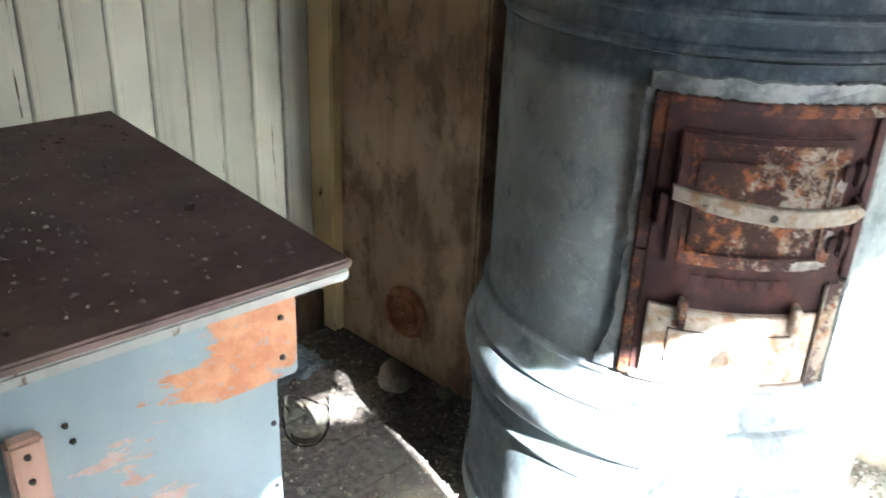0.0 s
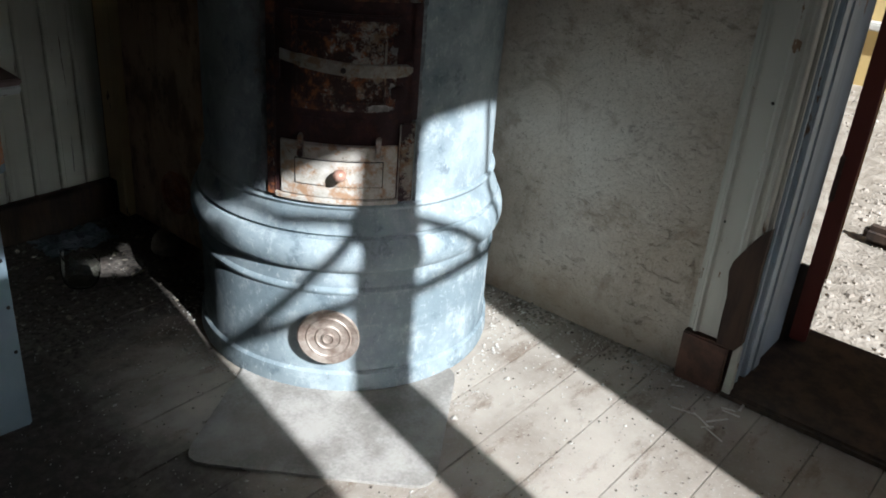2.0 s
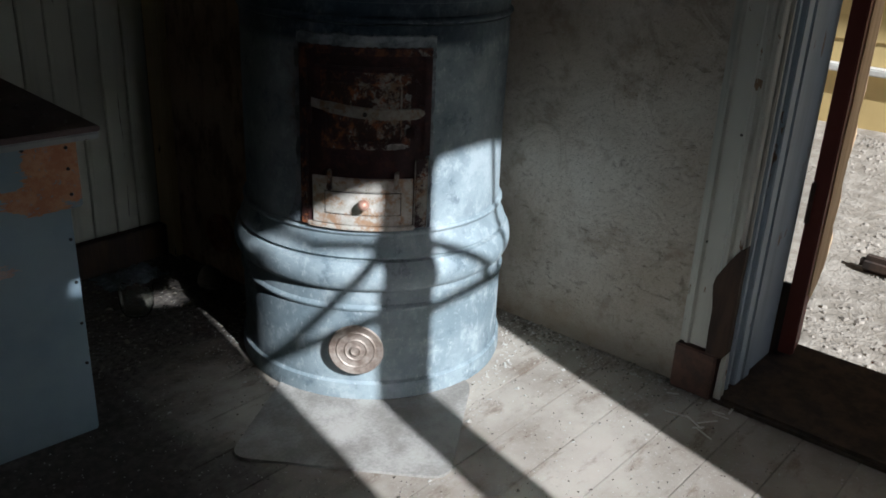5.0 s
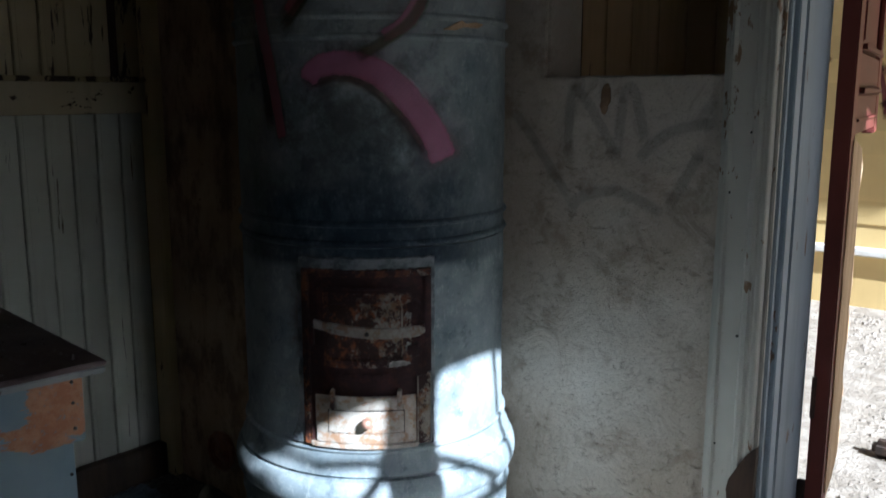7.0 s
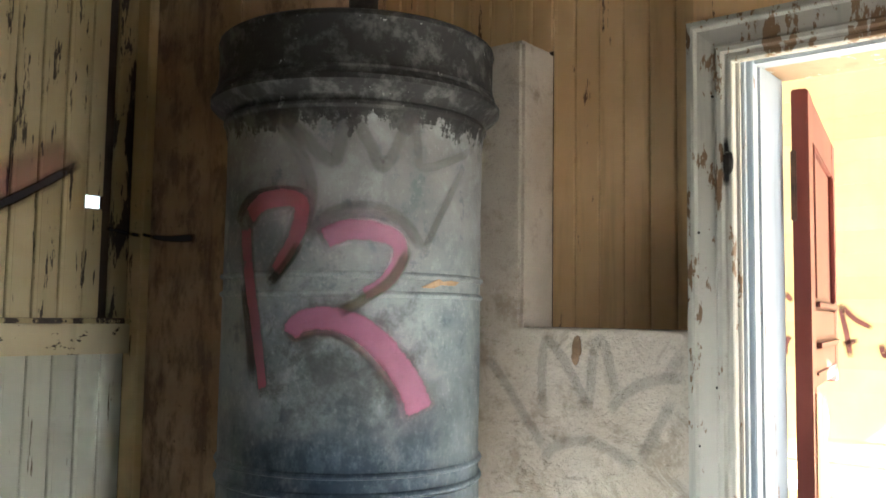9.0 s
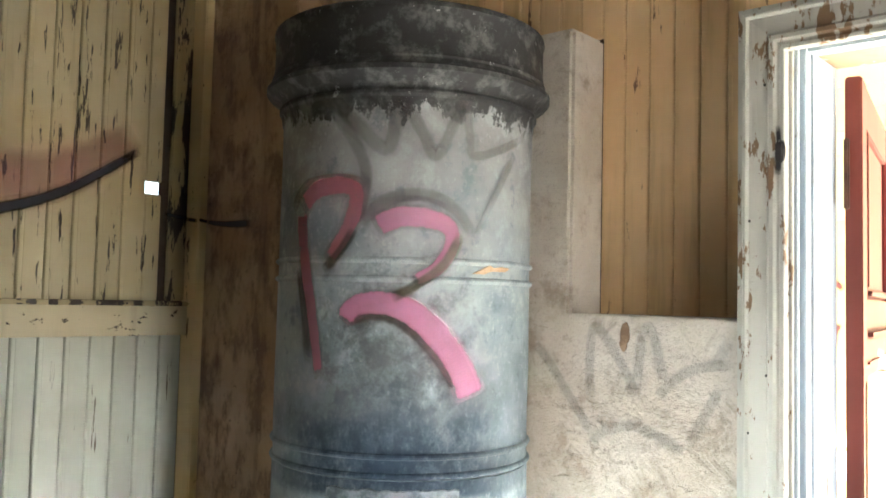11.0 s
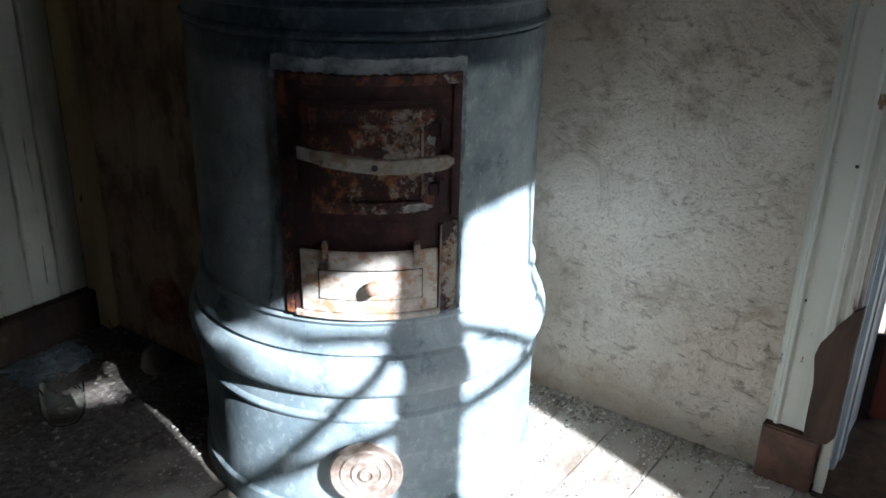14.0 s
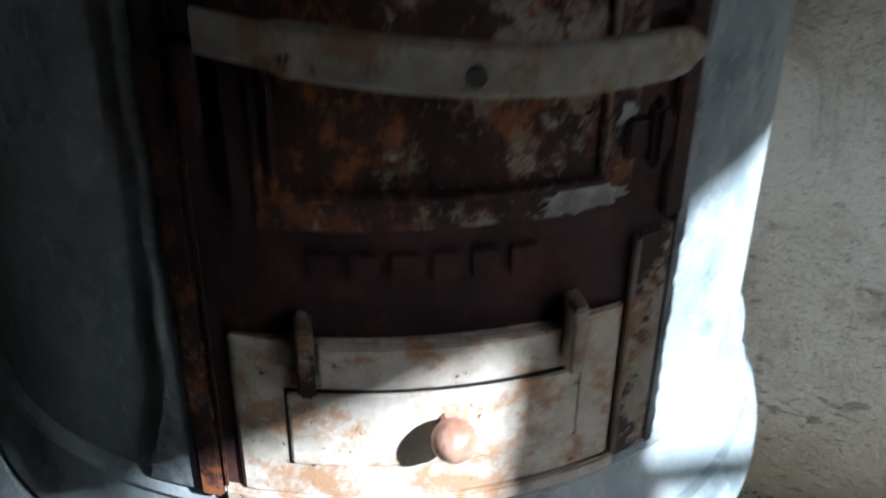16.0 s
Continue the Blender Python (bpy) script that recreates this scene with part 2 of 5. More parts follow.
def simple(name, a, b, scale, rough, metal=0.0, bump=0.3, dist=0.003, fine=60, squash=(1, 1, 1), spread=0.0):
    n = Nodes(name, rough, metal)
    v = n.stretch(*squash)
    big, small = n.noise(scale, 5, 0.6, v), n.noise(fine, 4, 0.7, v)
    c = n.mix(n.ramp(n.math("ADD", n.math("MULTIPLY", big, 0.7), n.math("MULTIPLY", small, 0.3)), 0.36, 0.64), a, b)
    if spread:
        c = n.vary(c, spread)
    return n.done(c, n.math("ADD", big, n.math("MULTIPLY", small, 0.6)), bump, dist)


def floor_paint():
    n = Nodes("worn_floor_paint", 0.75)
    big, mid, fine = n.noise(2.6, 5, 0.6), n.noise(14, 6, 0.7, n.stretch(0.4, 1, 1)), n.noise(110, 4, 0.75)
    c = n.mix(n.ramp(big, 0.33, 0.66), (0.25, 0.212, 0.168), (0.43, 0.385, 0.318))
    c = n.mix(n.ramp(mid, 0.52, 0.68, 0, 0.7), c, (0.15, 0.105, 0.07))
    c = n.mix(n.ramp(fine, 0.54, 0.68, 0, 0.55), c, (0.42, 0.395, 0.35))
    stain = n.noise(6.5, 8, 0.74, n.stretch(0.6, 1, 1), 0.3)
    c = n.mix(n.ramp(stain, 0.54, 0.70, 0, 0.4), c, (0.13, 0.10, 0.072))
    c = n.vary(c, 0.07)
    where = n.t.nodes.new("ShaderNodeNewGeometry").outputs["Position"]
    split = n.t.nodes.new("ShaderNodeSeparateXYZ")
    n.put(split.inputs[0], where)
    # dirt towards the north wall
    grime_and_dark = n.ramp(n.math("ADD", split.outputs[1], n.math("MULTIPLY", n.noise(5, 6, 0.7, where), 0.8)), 1.15, 1.42)
    grime_and_dark = n.math("MULTIPLY", grime_and_dark, n.ramp(n.noise(60, 4, 0.7, where), 0.35, 0.6, 1.0, 0.7))
    # the floor's colour also darkens towards the west
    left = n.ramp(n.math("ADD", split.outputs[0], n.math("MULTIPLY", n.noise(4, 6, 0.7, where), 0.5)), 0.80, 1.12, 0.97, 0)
    grime_and_dark = n.math("MAXIMUM", grime_and_dark, n.math("MULTIPLY", left, n.ramp(n.noise(42, 5, 0.7, where), 0.40, 0.62, 1.0, 0.85)))
    c = n.mix(grime_and_dark, c, (0.034, 0.028, 0.023))
    return n.done(c, n.math("ADD", mid, n.math("MULTIPLY", fine, 0.5)), 0.45, 0.003)


def chest_paint():
    n = Nodes("pale_blue_chest_paint", 0.6)
    big, mid, fine = n.noise(4, 4), n.noise(26, 6, 0.7), n.noise(90, 4, 0.7)
    c = n.mix(n.ramp(big, 0.3, 0.7), (0.20, 0.27, 0.305), (0.275, 0.345, 0.37))
    c = n.mix(n.ramp(fine, 0.6, 0.72, 0, 0.35), c, (0.33, 0.385, 0.40))
    shake = n.math("MULTIPLY", n.math("SUBTRACT", n.noise(24, 6, 0.7, n.stretch(0.45, 1, 1.5)), 0.5), 0.16)
    bare, wide = None, None
    for place, size, scale in (((0.525, 0.77, 0.640), 0.070, (1.0, 0.2, 0.9)), ((0.470, 0.77, 0.585), 0.040, (0.6, 0.2, 1.4)), ((0.405, 0.79, 0.565), 0.004, (0.5, 0.2, 1.3)),
                               ((0.335, 0.79, 0.520), 0.014, (0.5, 0.2, 1.3)), ((0.355, 0.79, 0.47), 0.012, (1.4, 0.2, 0.45)), ((0.375, 0.79, 0.435), 0.014, (0.6, 0.2, 1.0))):
        s = n.ramp(n.math("ADD", n.away(place, scale), shake), size, size + 0.006, 1, 0)
        if place[1] > 0.78:
            wide = s if wide is None else n.math("MAXIMUM", wide, s)
        else:
            bare = s if bare is None else n.math("MAXIMUM", bare, s)
    wood = n.mix(n.ramp(mid, 0.4, 0.65), (0.42, 0.165, 0.070), (0.52, 0.27, 0.14))
    c = n.mix(n.math("MULTIPLY", bare, n.ramp(fine, 0.30, 0.42)), c, wood)
    c = n.mix(n.math("MULTIPLY", wide, n.ramp(fine, 0.28, 0.50, 0.5, 0.95)), c, n.mix(n.ramp(mid, 0.4, 0.65), (0.44, 0.27, 0.20), (0.50, 0.37, 0.31)))
    return n.done(c, n.math("SUBTRACT", n.math("MULTIPLY", mid, 0.3), n.math("MAXIMUM", bare, wide)), 0.4, 0.003)


def spray(name, colour, cover=1.0):
    """Sprayed paint that thins out towards its edges."""
    n = Nodes(name, 0.55)
    att = n.t.nodes.new("ShaderNodeAttribute")
    att.attribute_name = "cover"
    grain = n.noise(160, 3, 0.7)
    drift = n.math("MULTIPLY", n.math("SUBTRACT", n.noise(24, 3), 0.5), 0.5)
    speck = n.math("MULTIPLY", n.math("SUBTRACT", grain, 0.5), 0.5)
    edge = n.math("ADD", att.outputs["Fac"], n.math("MULTIPLY", n.math("ADD", drift, speck), n.ramp(att.outputs["Fac"], 0.0, 0.3)))
    n.put(n.b.inputs["Alpha"], n.math("MULTIPLY", n.math("MULTIPLY", edge, 1.15, True), cover))
    return n.done(n.mix(n.ramp(n.noise(14), 0.3, 0.7), colour, tuple(min(1, v * 1.25) for v in colour)))


def glass(name, tint=(0.95, 1.0, 0.97), rough=0.02):
    n = Nodes(name, rough)
    n.b.inputs["Transmission Weight"].default_value = 1.0
    n.b.inputs["IOR"].default_value = 1.45
    return n.done(tint)


M_PLASTER, M_BROWN = plaster_grey(), plaster_brown()
M_LOW = painted_boards("pale_green_board_paint", (0.58, 0.585, 0.485), (0.51, 0.505, 0.40), (0.09, 0.058, 0.032), 0.625, 0.55, 0.07, fleck=36)
M_HIGH = painted_boards("cream_board_paint", (0.58, 0.50, 0.31), (0.48, 0.38, 0.20), (0.040, 0.025, 0.016), 0.588, 0.6, 0.12, fleck=42)
M_RAIL = painted_boards("yellowed_rail_paint", (0.62, 0.54, 0.35), (0.54, 0.45, 0.27), (0.05, 0.03, 0.018), 0.60, 0.5, 1.6)
M_WORN = painted_boards("worn_off_cream_paint", (0.50, 0.40, 0.22), (0.40, 0.29, 0.14), (0.035, 0.022, 0.014), 0.52, 0.6, 0.2)
M_OCHRE = painted_boards("ochre_board_paint", (0.72, 0.50, 0.27), (0.62, 0.40, 0.20), (0.13, 0.065, 0.035), 0.645, 0.55, 0.16)
M_POST = painted_boards("yellowed_post_paint", (0.70, 0.56, 0.30), (0.60, 0.45, 0.22), (0.11, 0.06, 0.03), 0.63, 0.45)
M_CASING = painted_boards("flaking_white_paint", (0.57, 0.565, 0.50), (0.48, 0.475, 0.42), (0.215, 0.135, 0.075), 0.605, 0.55, 0.34, 0.07)
# white jamb paint with the sky light's blue mixed into its colour
M_JAMB = painted_boards("sky_tinted_white_paint", (0.41, 0.48, 0.54), (0.345, 0.41, 0.465), (0.22, 0.14, 0.085), 0.645, 0.35)
M_GAP = simple("dark_bare_wood", (0.025, 0.017, 0.012), (0.075, 0.045, 0.028), 14, 0.9, squash=(1, 1, 0.2))
M_DRUM, M_CORNICE = stove_metal("blue_grey_stove_metal", 1.03), stove_metal("flaking_metal_with_glints", 0.95, True)
M_RUST, M_RUSTPAINT, M_BAR = rusty("oxide_red_iron", -0.55, (0.026, 0.0090, 0.0100), 0.10), rusty("rusty_iron_with_white_paint", 0.52, orange=0.55, gap=0.10, pale=0.62), rusty("pale_painted_iron", 1.12, pale=0.55)
M_FIELD, M_FLAKE = rusty("orange_rust_with_paint_remains", 0.55, (0.034, 0.013, 0.010), 0.85, 0.05, 0.64), simple("thick_grey_white_paint", (0.17, 0.17, 0.16), (0.36, 0.36, 0.34), 60, 0.6)
M_STRIP = rusty("rust_streaked_pale_iron", 0.42, pale=0.66)
M_MOTTLE = rusty("mottled_rust_and_paint", 0.85, pale=0.72)
M_ASH, M_EDGE = rusty("white_painted_rusty_iron", 1.55), rusty("orange_rusted_edge", 0.25, orange=0.45, pale=0.7)
M_CEMENT = simple("grey_cement", (0.075, 0.092, 0.100), (0.29, 0.32, 0.33), 17, 0.9, bump=0.9, fine=90)
M_KNOB = simple("worn_copper_knob", (0.36, 0.17, 0.11), (0.58, 0.36, 0.27), 30, 0.4, 0.3)
M_LID = simple("rusted_tin_lid", (0.20, 0.145, 0.11), (0.42, 0.36, 0.30), 26, 0.55, 0.35, 0.4)
M_COPPER = simple("dull_copper_plate", (0.20, 0.075, 0.035), (0.42, 0.19, 0.095), 22, 0.35, 0.5, 0.4)
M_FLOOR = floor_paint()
M_SHEET = simple("dusty_sheet_metal", (0.20, 0.185, 0.16), (0.38, 0.36, 0.32), 9, 0.8, 0.0, 0.5, fine=120)
M_CHEST = chest_paint()
M_CHESTLID = simple("dark_brown_lid_paint", (0.085, 0.056, 0.052), (0.150, 0.105, 0.094), 8, 0.62, 0, 0.35, fine=90)
M_LIDEDGE = painted_boards("grey_white_edge_paint", (0.40, 0.415, 0.40), (0.31, 0.325, 0.315), (0.11, 0.075, 0.055), 0.60, 0.5)
M_HEADWOOD = painted_boards("worn_tan_head_wood", (0.42, 0.29, 0.17), (0.33, 0.21, 0.11), (0.50, 0.48, 0.42), 0.60, 0.4, 2.0)
M_PINKWOOD = simple("peeled_pinkish_wood", (0.36, 0.20, 0.145), (0.50, 0.33, 0.26), 12, 0.75, squash=(1, 1, 0.2))
M_DEBRIS = simple("pale_paint_flakes", (0.30, 0.275, 0.23), (0.56, 0.54, 0.48), 40, 0.85)
M_LIDDUST = simple("grey_dust_flakes", (0.085, 0.076, 0.070), (0.20, 0.185, 0.172), 40, 0.9)
M_DIRT = simple("dark_dirt", (0.030, 0.024, 0.018), (0.09, 0.07, 0.05), 40, 0.95)
M_ROCK = simple("grey_stone", (0.13, 0.115, 0.088), (0.30, 0.265, 0.205), 18, 0.9, bump=0.8, dist=0.01)
M_GRAVEL = simple("dry_gravel", (0.27, 0.23, 0.175), (0.44, 0.385, 0.31), 9, 0.95, bump=1.0, dist=0.02, fine=48)
M_STONES = simple("loose_stones", (0.28, 0.24, 0.19), (0.45, 0.395, 0.325), 9, 0.95, bump=0.6)
M_YELLOW = painted_boards("yellow_facade_paint", (0.63, 0.47, 0.20), (0.57, 0.41, 0.165), (0.45, 0.30, 0.16), 0.74, 0.15)
M_OXBLOOD = painted_boards("red_brown_door_paint", (0.20, 0.042, 0.030), (0.145, 0.030, 0.022), (0.34, 0.19, 0.10), 0.715, 0.35)
M_PLINTH = simple("scuffed_brown_paint", (0.055, 0.027, 0.018), (0.14, 0.066, 0.04), 16, 0.6)
M_BARE = simple("split_brown_wood", (0.018, 0.011, 0.008), (0.070, 0.040, 0.025), 18, 0.85, squash=(1, 1, 0.15))
M_RAW = simple("splintered_raw_wood", (0.46, 0.29, 0.15), (0.66, 0.48, 0.29), 16, 0.8, squash=(1, 1, 0.12))
M_WHITEWOOD = simple("white_weatherboard", (0.60, 0.57, 0.50), (0.72, 0.70, 0.64), 9, 0.7)
# out-of-view walls and ceiling: colours set very dark to cut bounced light
M_WALL = simple("dark_unseen_wall", (0.055, 0.045, 0.034), (0.10, 0.085, 0.065), 4, 0.9)
M_CEIL = simple("dark_unseen_ceiling", (0.075, 0.066, 0.053), (0.125, 0.112, 0.092), 4, 0.9)
M_PLASTIC = simple("dirty_blue_plastic", (0.055, 0.070, 0.082), (0.15, 0.18, 0.20), 14, 0.4)
M_IRON = simple("black_iron", (0.014, 0.013, 0.013), (0.04, 0.034, 0.03), 30, 0.6, 0.4)
M_PINK, M_RED = spray("pink_spray_paint", (0.55, 0.20, 0.34), 0.58), spray("red_pink_spray_paint", (0.40, 0.115, 0.16), 0.60)
M_OLIVE, M_GREYSPRAY = spray("olive_spray_paint", (0.085, 0.070, 0.028), 0.72), spray("grey_spray_paint", (0.16, 0.145, 0.14), 0.42)
M_BLACKSPRAY, M_PINKMIST = spray("black_spray_paint", (0.012, 0.012, 0.016), 0.97), spray("pink_spray_mist", (0.42, 0.15, 0.16), 0.4)
M_BLUESPRAY = spray("blue_grey_spray_paint", (0.15, 0.165, 0.185), 0.21)
M_OXSPRAY = spray("dark_red_spray_paint", (0.10, 0.022, 0.018), 0.95)
M_GLASS, M_PANE = glass("old_glass"), glass("dusty_window_glass", (0.93, 0.96, 0.95), 0.0)


# ---- mesh tools ----
def part(name, bm, material, parent=None, label="", smooth=False):
    """One mesh object out of a bmesh that was built in world places."""
    me = bpy.data.meshes.new(name)
    bm.normal_update()
    bm.to_mesh(me)
    bm.free()
    if smooth:
        for p in me.polygons:
            p.use_smooth = True
        me.set_sharp_from_angle(angle=radians(28))
    me.materials.append(material)
    ob = new(name, me)
    if parent:
        ob.parent = parent
        if parent.type == "EMPTY":
            ob.matrix_parent_inverse = Matrix.Translation(parent.location).inverted()
    return tagged(ob, label)


def thing(name, place, label, category, group="", kind=""):
    e = new(name)
    e.location, e.empty_display_size = place, 0.1
    return tagged(e, label, category, group, kind)


def box(bm, a, b, bevel=0.0, m=None):
    """A box between two corners, its edges rounded off."""
    lo, hi = [min(p) for p in zip(a, b)], [max(p) for p in zip(a, b)]
    r = bmesh.ops.create_cube(bm, size=1)
    mat = Matrix.Translation([(p + q) / 2 for p, q in zip(lo, hi)]) @ Matrix.Diagonal([q - p for p, q in zip(lo, hi)] + [1])
    bmesh.ops.transform(bm, matrix=mat, verts=r["verts"])
    verts = r["verts"]
    if bevel:
        edges = list({e for v in verts for e in v.link_edges})
        got = bmesh.ops.bevel(bm, geom=edges, offset=bevel, segments=2, affect="EDGES", clamp_overlap=True)
        verts = list(set(got["verts"]) | {v for v in verts if v.is_valid})
    if m is not None:
        bmesh.ops.transform(bm, matrix=m, verts=verts)
    return verts


def boxed(*args, **kw):
    bm = bmesh.new()
    box(bm, *args, **kw)
    return bm


def lathe(profile, centre, steps=96, start=0.0, end=360.0):
    """Turn a profile of (radius, height) round an upright axis."""
    bm, rings, full = bmesh.new(), [], end - start >= 359.9
    count = steps if full else steps + 1
    for r, z in profile:
        ring = []
        for i in range(count):
            a = radians(start + (end - start) * i / steps)
            ring.append(bm.verts.new((centre[0] + r * math.cos(a), centre[1] + r * math.sin(a), z)))
        rings.append(ring)
    for lo, hi in zip(rings, rings[1:]):
        for i in range(steps):
            j = (i + 1) % count
            bm.faces.new((lo[i], lo[j], hi[j], hi[i]))
    return bm


def prism(outline, place):
    """A closed outline of (u, v) pushed from depth 0 to 1 by place(u, v, depth)."""
    bm = bmesh.new()
    a, b = [bm.verts.new(place(u, v, 0)) for u, v in outline], [bm.verts.new(place(u, v, 1)) for u, v in outline]
    bm.faces.new(a)
    bm.faces.new(b[::-1])
    for i in range(len(a)):
        j = (i + 1) % len(a)
        bm.faces.new((a[j], a[i], b[i], b[j]))
    bmesh.ops.recalc_face_normals(bm, faces=bm.faces)
    return bm


def smoothed(points, n=10):
    """Catmull-Rom through 2D points."""
    p = [points[0], *points, points[-1]]
    out = []
    for i in range(1, len(p) - 2):
        for k in range(n):
            t = k / n
            out.append(tuple(0.5 * (2 * b + (c - a) * t + (2 * a - 5 * b + 4 * c - d) * t * t + (3 * b - a - 3 * c + d) * t ** 3)
                             for a, b, c, d in zip(p[i - 1], p[i], p[i + 1], p[i + 2])))
    out.append(tuple(points[-1]))
    return out


def stroke(name, points, w0, w1, place, material, parent, label="", ratio=1.0):
    """A sprayed line on a surface: place(u, v) gives its points, ratio the metres of one u."""
    bm = bmesh.new()
    layer = bm.verts.layers.float.new("cover")
    line, rows = smoothed(points), []
    for i, (u, v) in enumerate(line):
        a, b = line[max(i - 1, 0)], line[min(i + 1, len(line) - 1)]
        d = Vector(((b[0] - a[0]) * ratio, b[1] - a[1])).normalized()
        side, w = Vector((-d.y, d.x)), w0 + (w1 - w0) * i / (len(line) - 1)
        end = min(1.0, 0.12 + 0.22 * min(i, len(line) - 1 - i))
        row = []
        for k, cover in ((-2.1, 0), (-1.35, 0.10), (-1.0, 0.62), (-0.7, 0.92), (0.7, 0.92), (1.0, 0.62), (1.35, 0.10), (2.1, 0)):
            vert = bm.verts.new(place(u + side.x * k * w / ratio, v + side.y * k * w))
            vert[layer] = cover * end
            row.append(vert)
        rows.append(row)
    for lo, hi in zip(rows, rows[1:]):
        for k in range(7):
            bm.faces.new((lo[k], lo[k + 1], hi[k + 1], hi[k]))
    return part(name, bm, material, parent, label)


def pieces(name, me, places, parent):
    """Objects of their own on one mesh."""
    for m in places:
        ob = new(name, me)
        ob.parent = parent
        if parent.type == "EMPTY":
            ob.matrix_parent_inverse = Matrix.Translation(parent.location).inverted()
        ob.matrix_basis = m


def mesh_of(bm, name, material):
    me = bpy.data.meshes.new(name)
    bm.to_mesh(me)
    bm.free()
    me.materials.append(material)
    return me


# ---- the shell of the room ----
FACE, BACK, OUT, NORTH, SOUTH, WEST, TOP = 1.73, 1.89, 2.03, 1.60, -1.80, -1.75, 2.62
D0, D1, DTOP = -0.225, -1.06, 1.975  # the doorway's sides and head


def structure(name, bm, material, label, category):
    return tagged(part(name, bm, material), label, category, kind="structure")


floor = structure("floor", boxed((WEST - 0.2, SOUTH - 0.2, -0.12), (OUT, NORTH + 0.2, -0.022)), M_GAP, "worn grey-brown painted plank floor littered with dust", "floor")
bm = boxed((WEST - 0.2, SOUTH - 0.2, TOP), (OUT, NORTH + 0.2, TOP + 0.15))
structure("ceiling", bm, M_CEIL, "plain unseen ceiling of the room, darkened to cut bounced light", "ceiling")
# unseen slab, its overhang sized to keep sun off the upper door leaf
structure("roof", boxed((WEST - 0.6, -2.40, TOP + 0.16), (OUT + 0.80, NORTH + 0.7, TOP + 0.24)), M_GAP, "unseen roof slab added so its eaves shade the door leaf", "roof")
wall_north = structure("wall_north", bmesh.new(), M_GAP, "wall of painted upright boards with a mid rail", "wall")
bm = bmesh.new()
HX, HZ = 1.117, 1.682  # a hole knocked through the boards
for a, b in (((WEST - 0.2, 0), (HX - 0.05, TOP)), ((HX + 0.35, 0), (OUT, TOP)), ((HX - 0.05, 0), (HX + 0.35, HZ - 0.06)), ((HX - 0.05, HZ + 0.25), (HX + 0.35, TOP))):
    box(bm, (a[0], NORTH + 0.015, a[1]), (b[0], NORTH + 0.12, b[1]))
bm.to_mesh(wall_north.data)
bm.free()
wall_east = structure("wall_east", bmesh.new(), M_GAP, "outer wall behind upright ochre boards, with a doorway", "wall")
bm = bmesh.new()
box(bm, (BACK + 0.015, D0 + 0.001, -0.02), (OUT, NORTH + 0.015, TOP))
box(bm, (BACK + 0.015, SOUTH - 0.2, -0.02), (OUT, D1, TOP))
box(bm, (BACK + 0.015, D1, DTOP + 0.02), (OUT, D0 + 0.001, TOP))
bm.to_mesh(wall_east.data)
bm.free()
structure("wall_west", boxed((WEST - 0.15, SOUTH - 0.2, -0.02), (WEST, NORTH + 0.015, TOP)), M_WALL, "plain unseen wall closing the room, darkened to cut bounced light", "wall")
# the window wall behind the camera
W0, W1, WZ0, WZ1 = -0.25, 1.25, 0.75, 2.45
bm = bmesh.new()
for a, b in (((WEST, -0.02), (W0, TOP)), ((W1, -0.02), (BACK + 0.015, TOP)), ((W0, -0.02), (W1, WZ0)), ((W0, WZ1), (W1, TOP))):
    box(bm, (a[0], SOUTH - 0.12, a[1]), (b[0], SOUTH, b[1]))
structure("wall_south", bm, M_WALL, "plain unseen wall around the window, darkened to cut bounced light", "wall")
window = thing("window_1", (0.5, SOUTH - 0.06, WZ0), "old boarded window with a broken lattice of glazing bars", "window", kind="structure")


def bar(name, a, b, w, label="", depth=0.025, material=M_CASING):
    a, b = Vector((a[0], 0, a[1])), Vector((b[0], 0, b[1]))
    d = (b - a).normalized()
    s = Vector((-d.z, 0, d.x)) * w / 2
    quad = [(p.x, p.z) for p in (a - s, b - s, b + s, a + s)]
    return part(name, prism(quad, lambda u, v, k: (u, SOUTH - 0.014 + (k - 0.5) * depth, v)), material, window, label)


for a, b, w in (((1.165, WZ0), (1.165, WZ1), 0.17), ((W0, 0.826), (1.08, 0.826), 0.152), ((0.319, 0.9), (0.319, 2.146), 0.040), ((0.10, 2.36), (1.08, 2.36), 0.18)):
    bar("window_frame", a, b, w, depth=0.05)
bar("mullion", (0.604, 0.9), (0.604, 2.27), 0.126, "wide upright mullion", 0.05)
for a, b, w in (((0.34, 2.236), (0.68, 2.184), 0.085), ((0.66, 2.225), (1.08, 2.227), 0.112)):
    bar("top_rail", a, b, w, depth=0.04)
for a, b in (((0.345, 1.825), (0.56, 1.805)), ((0.35, 1.825), (0.545, 1.983)), ((0.345, 2.215), (0.42, 2.077)), ((0.41, 2.085), (0.56, 1.985)),
             ((0.66, 1.955), (0.88, 1.80)), ((0.66, 1.772), (1.08, 1.792)), ((0.955, 1.795), (0.882, 2.18)), ((0.308, 2.14), (0.312, 2.27))):
    bar("glazing_bar", a, b, 0.017)
part("corner_piece", prism([(0.46, 2.195), (0.478, 2.179), (0.499, 2.172), (0.520, 2.159), (0.535, 2.139), (0.5408, 2.11), (0.5408, 2.195)], lambda u, v, k: (u, SOUTH - 0.026 + 0.024 * k, v)), M_CASING, window)
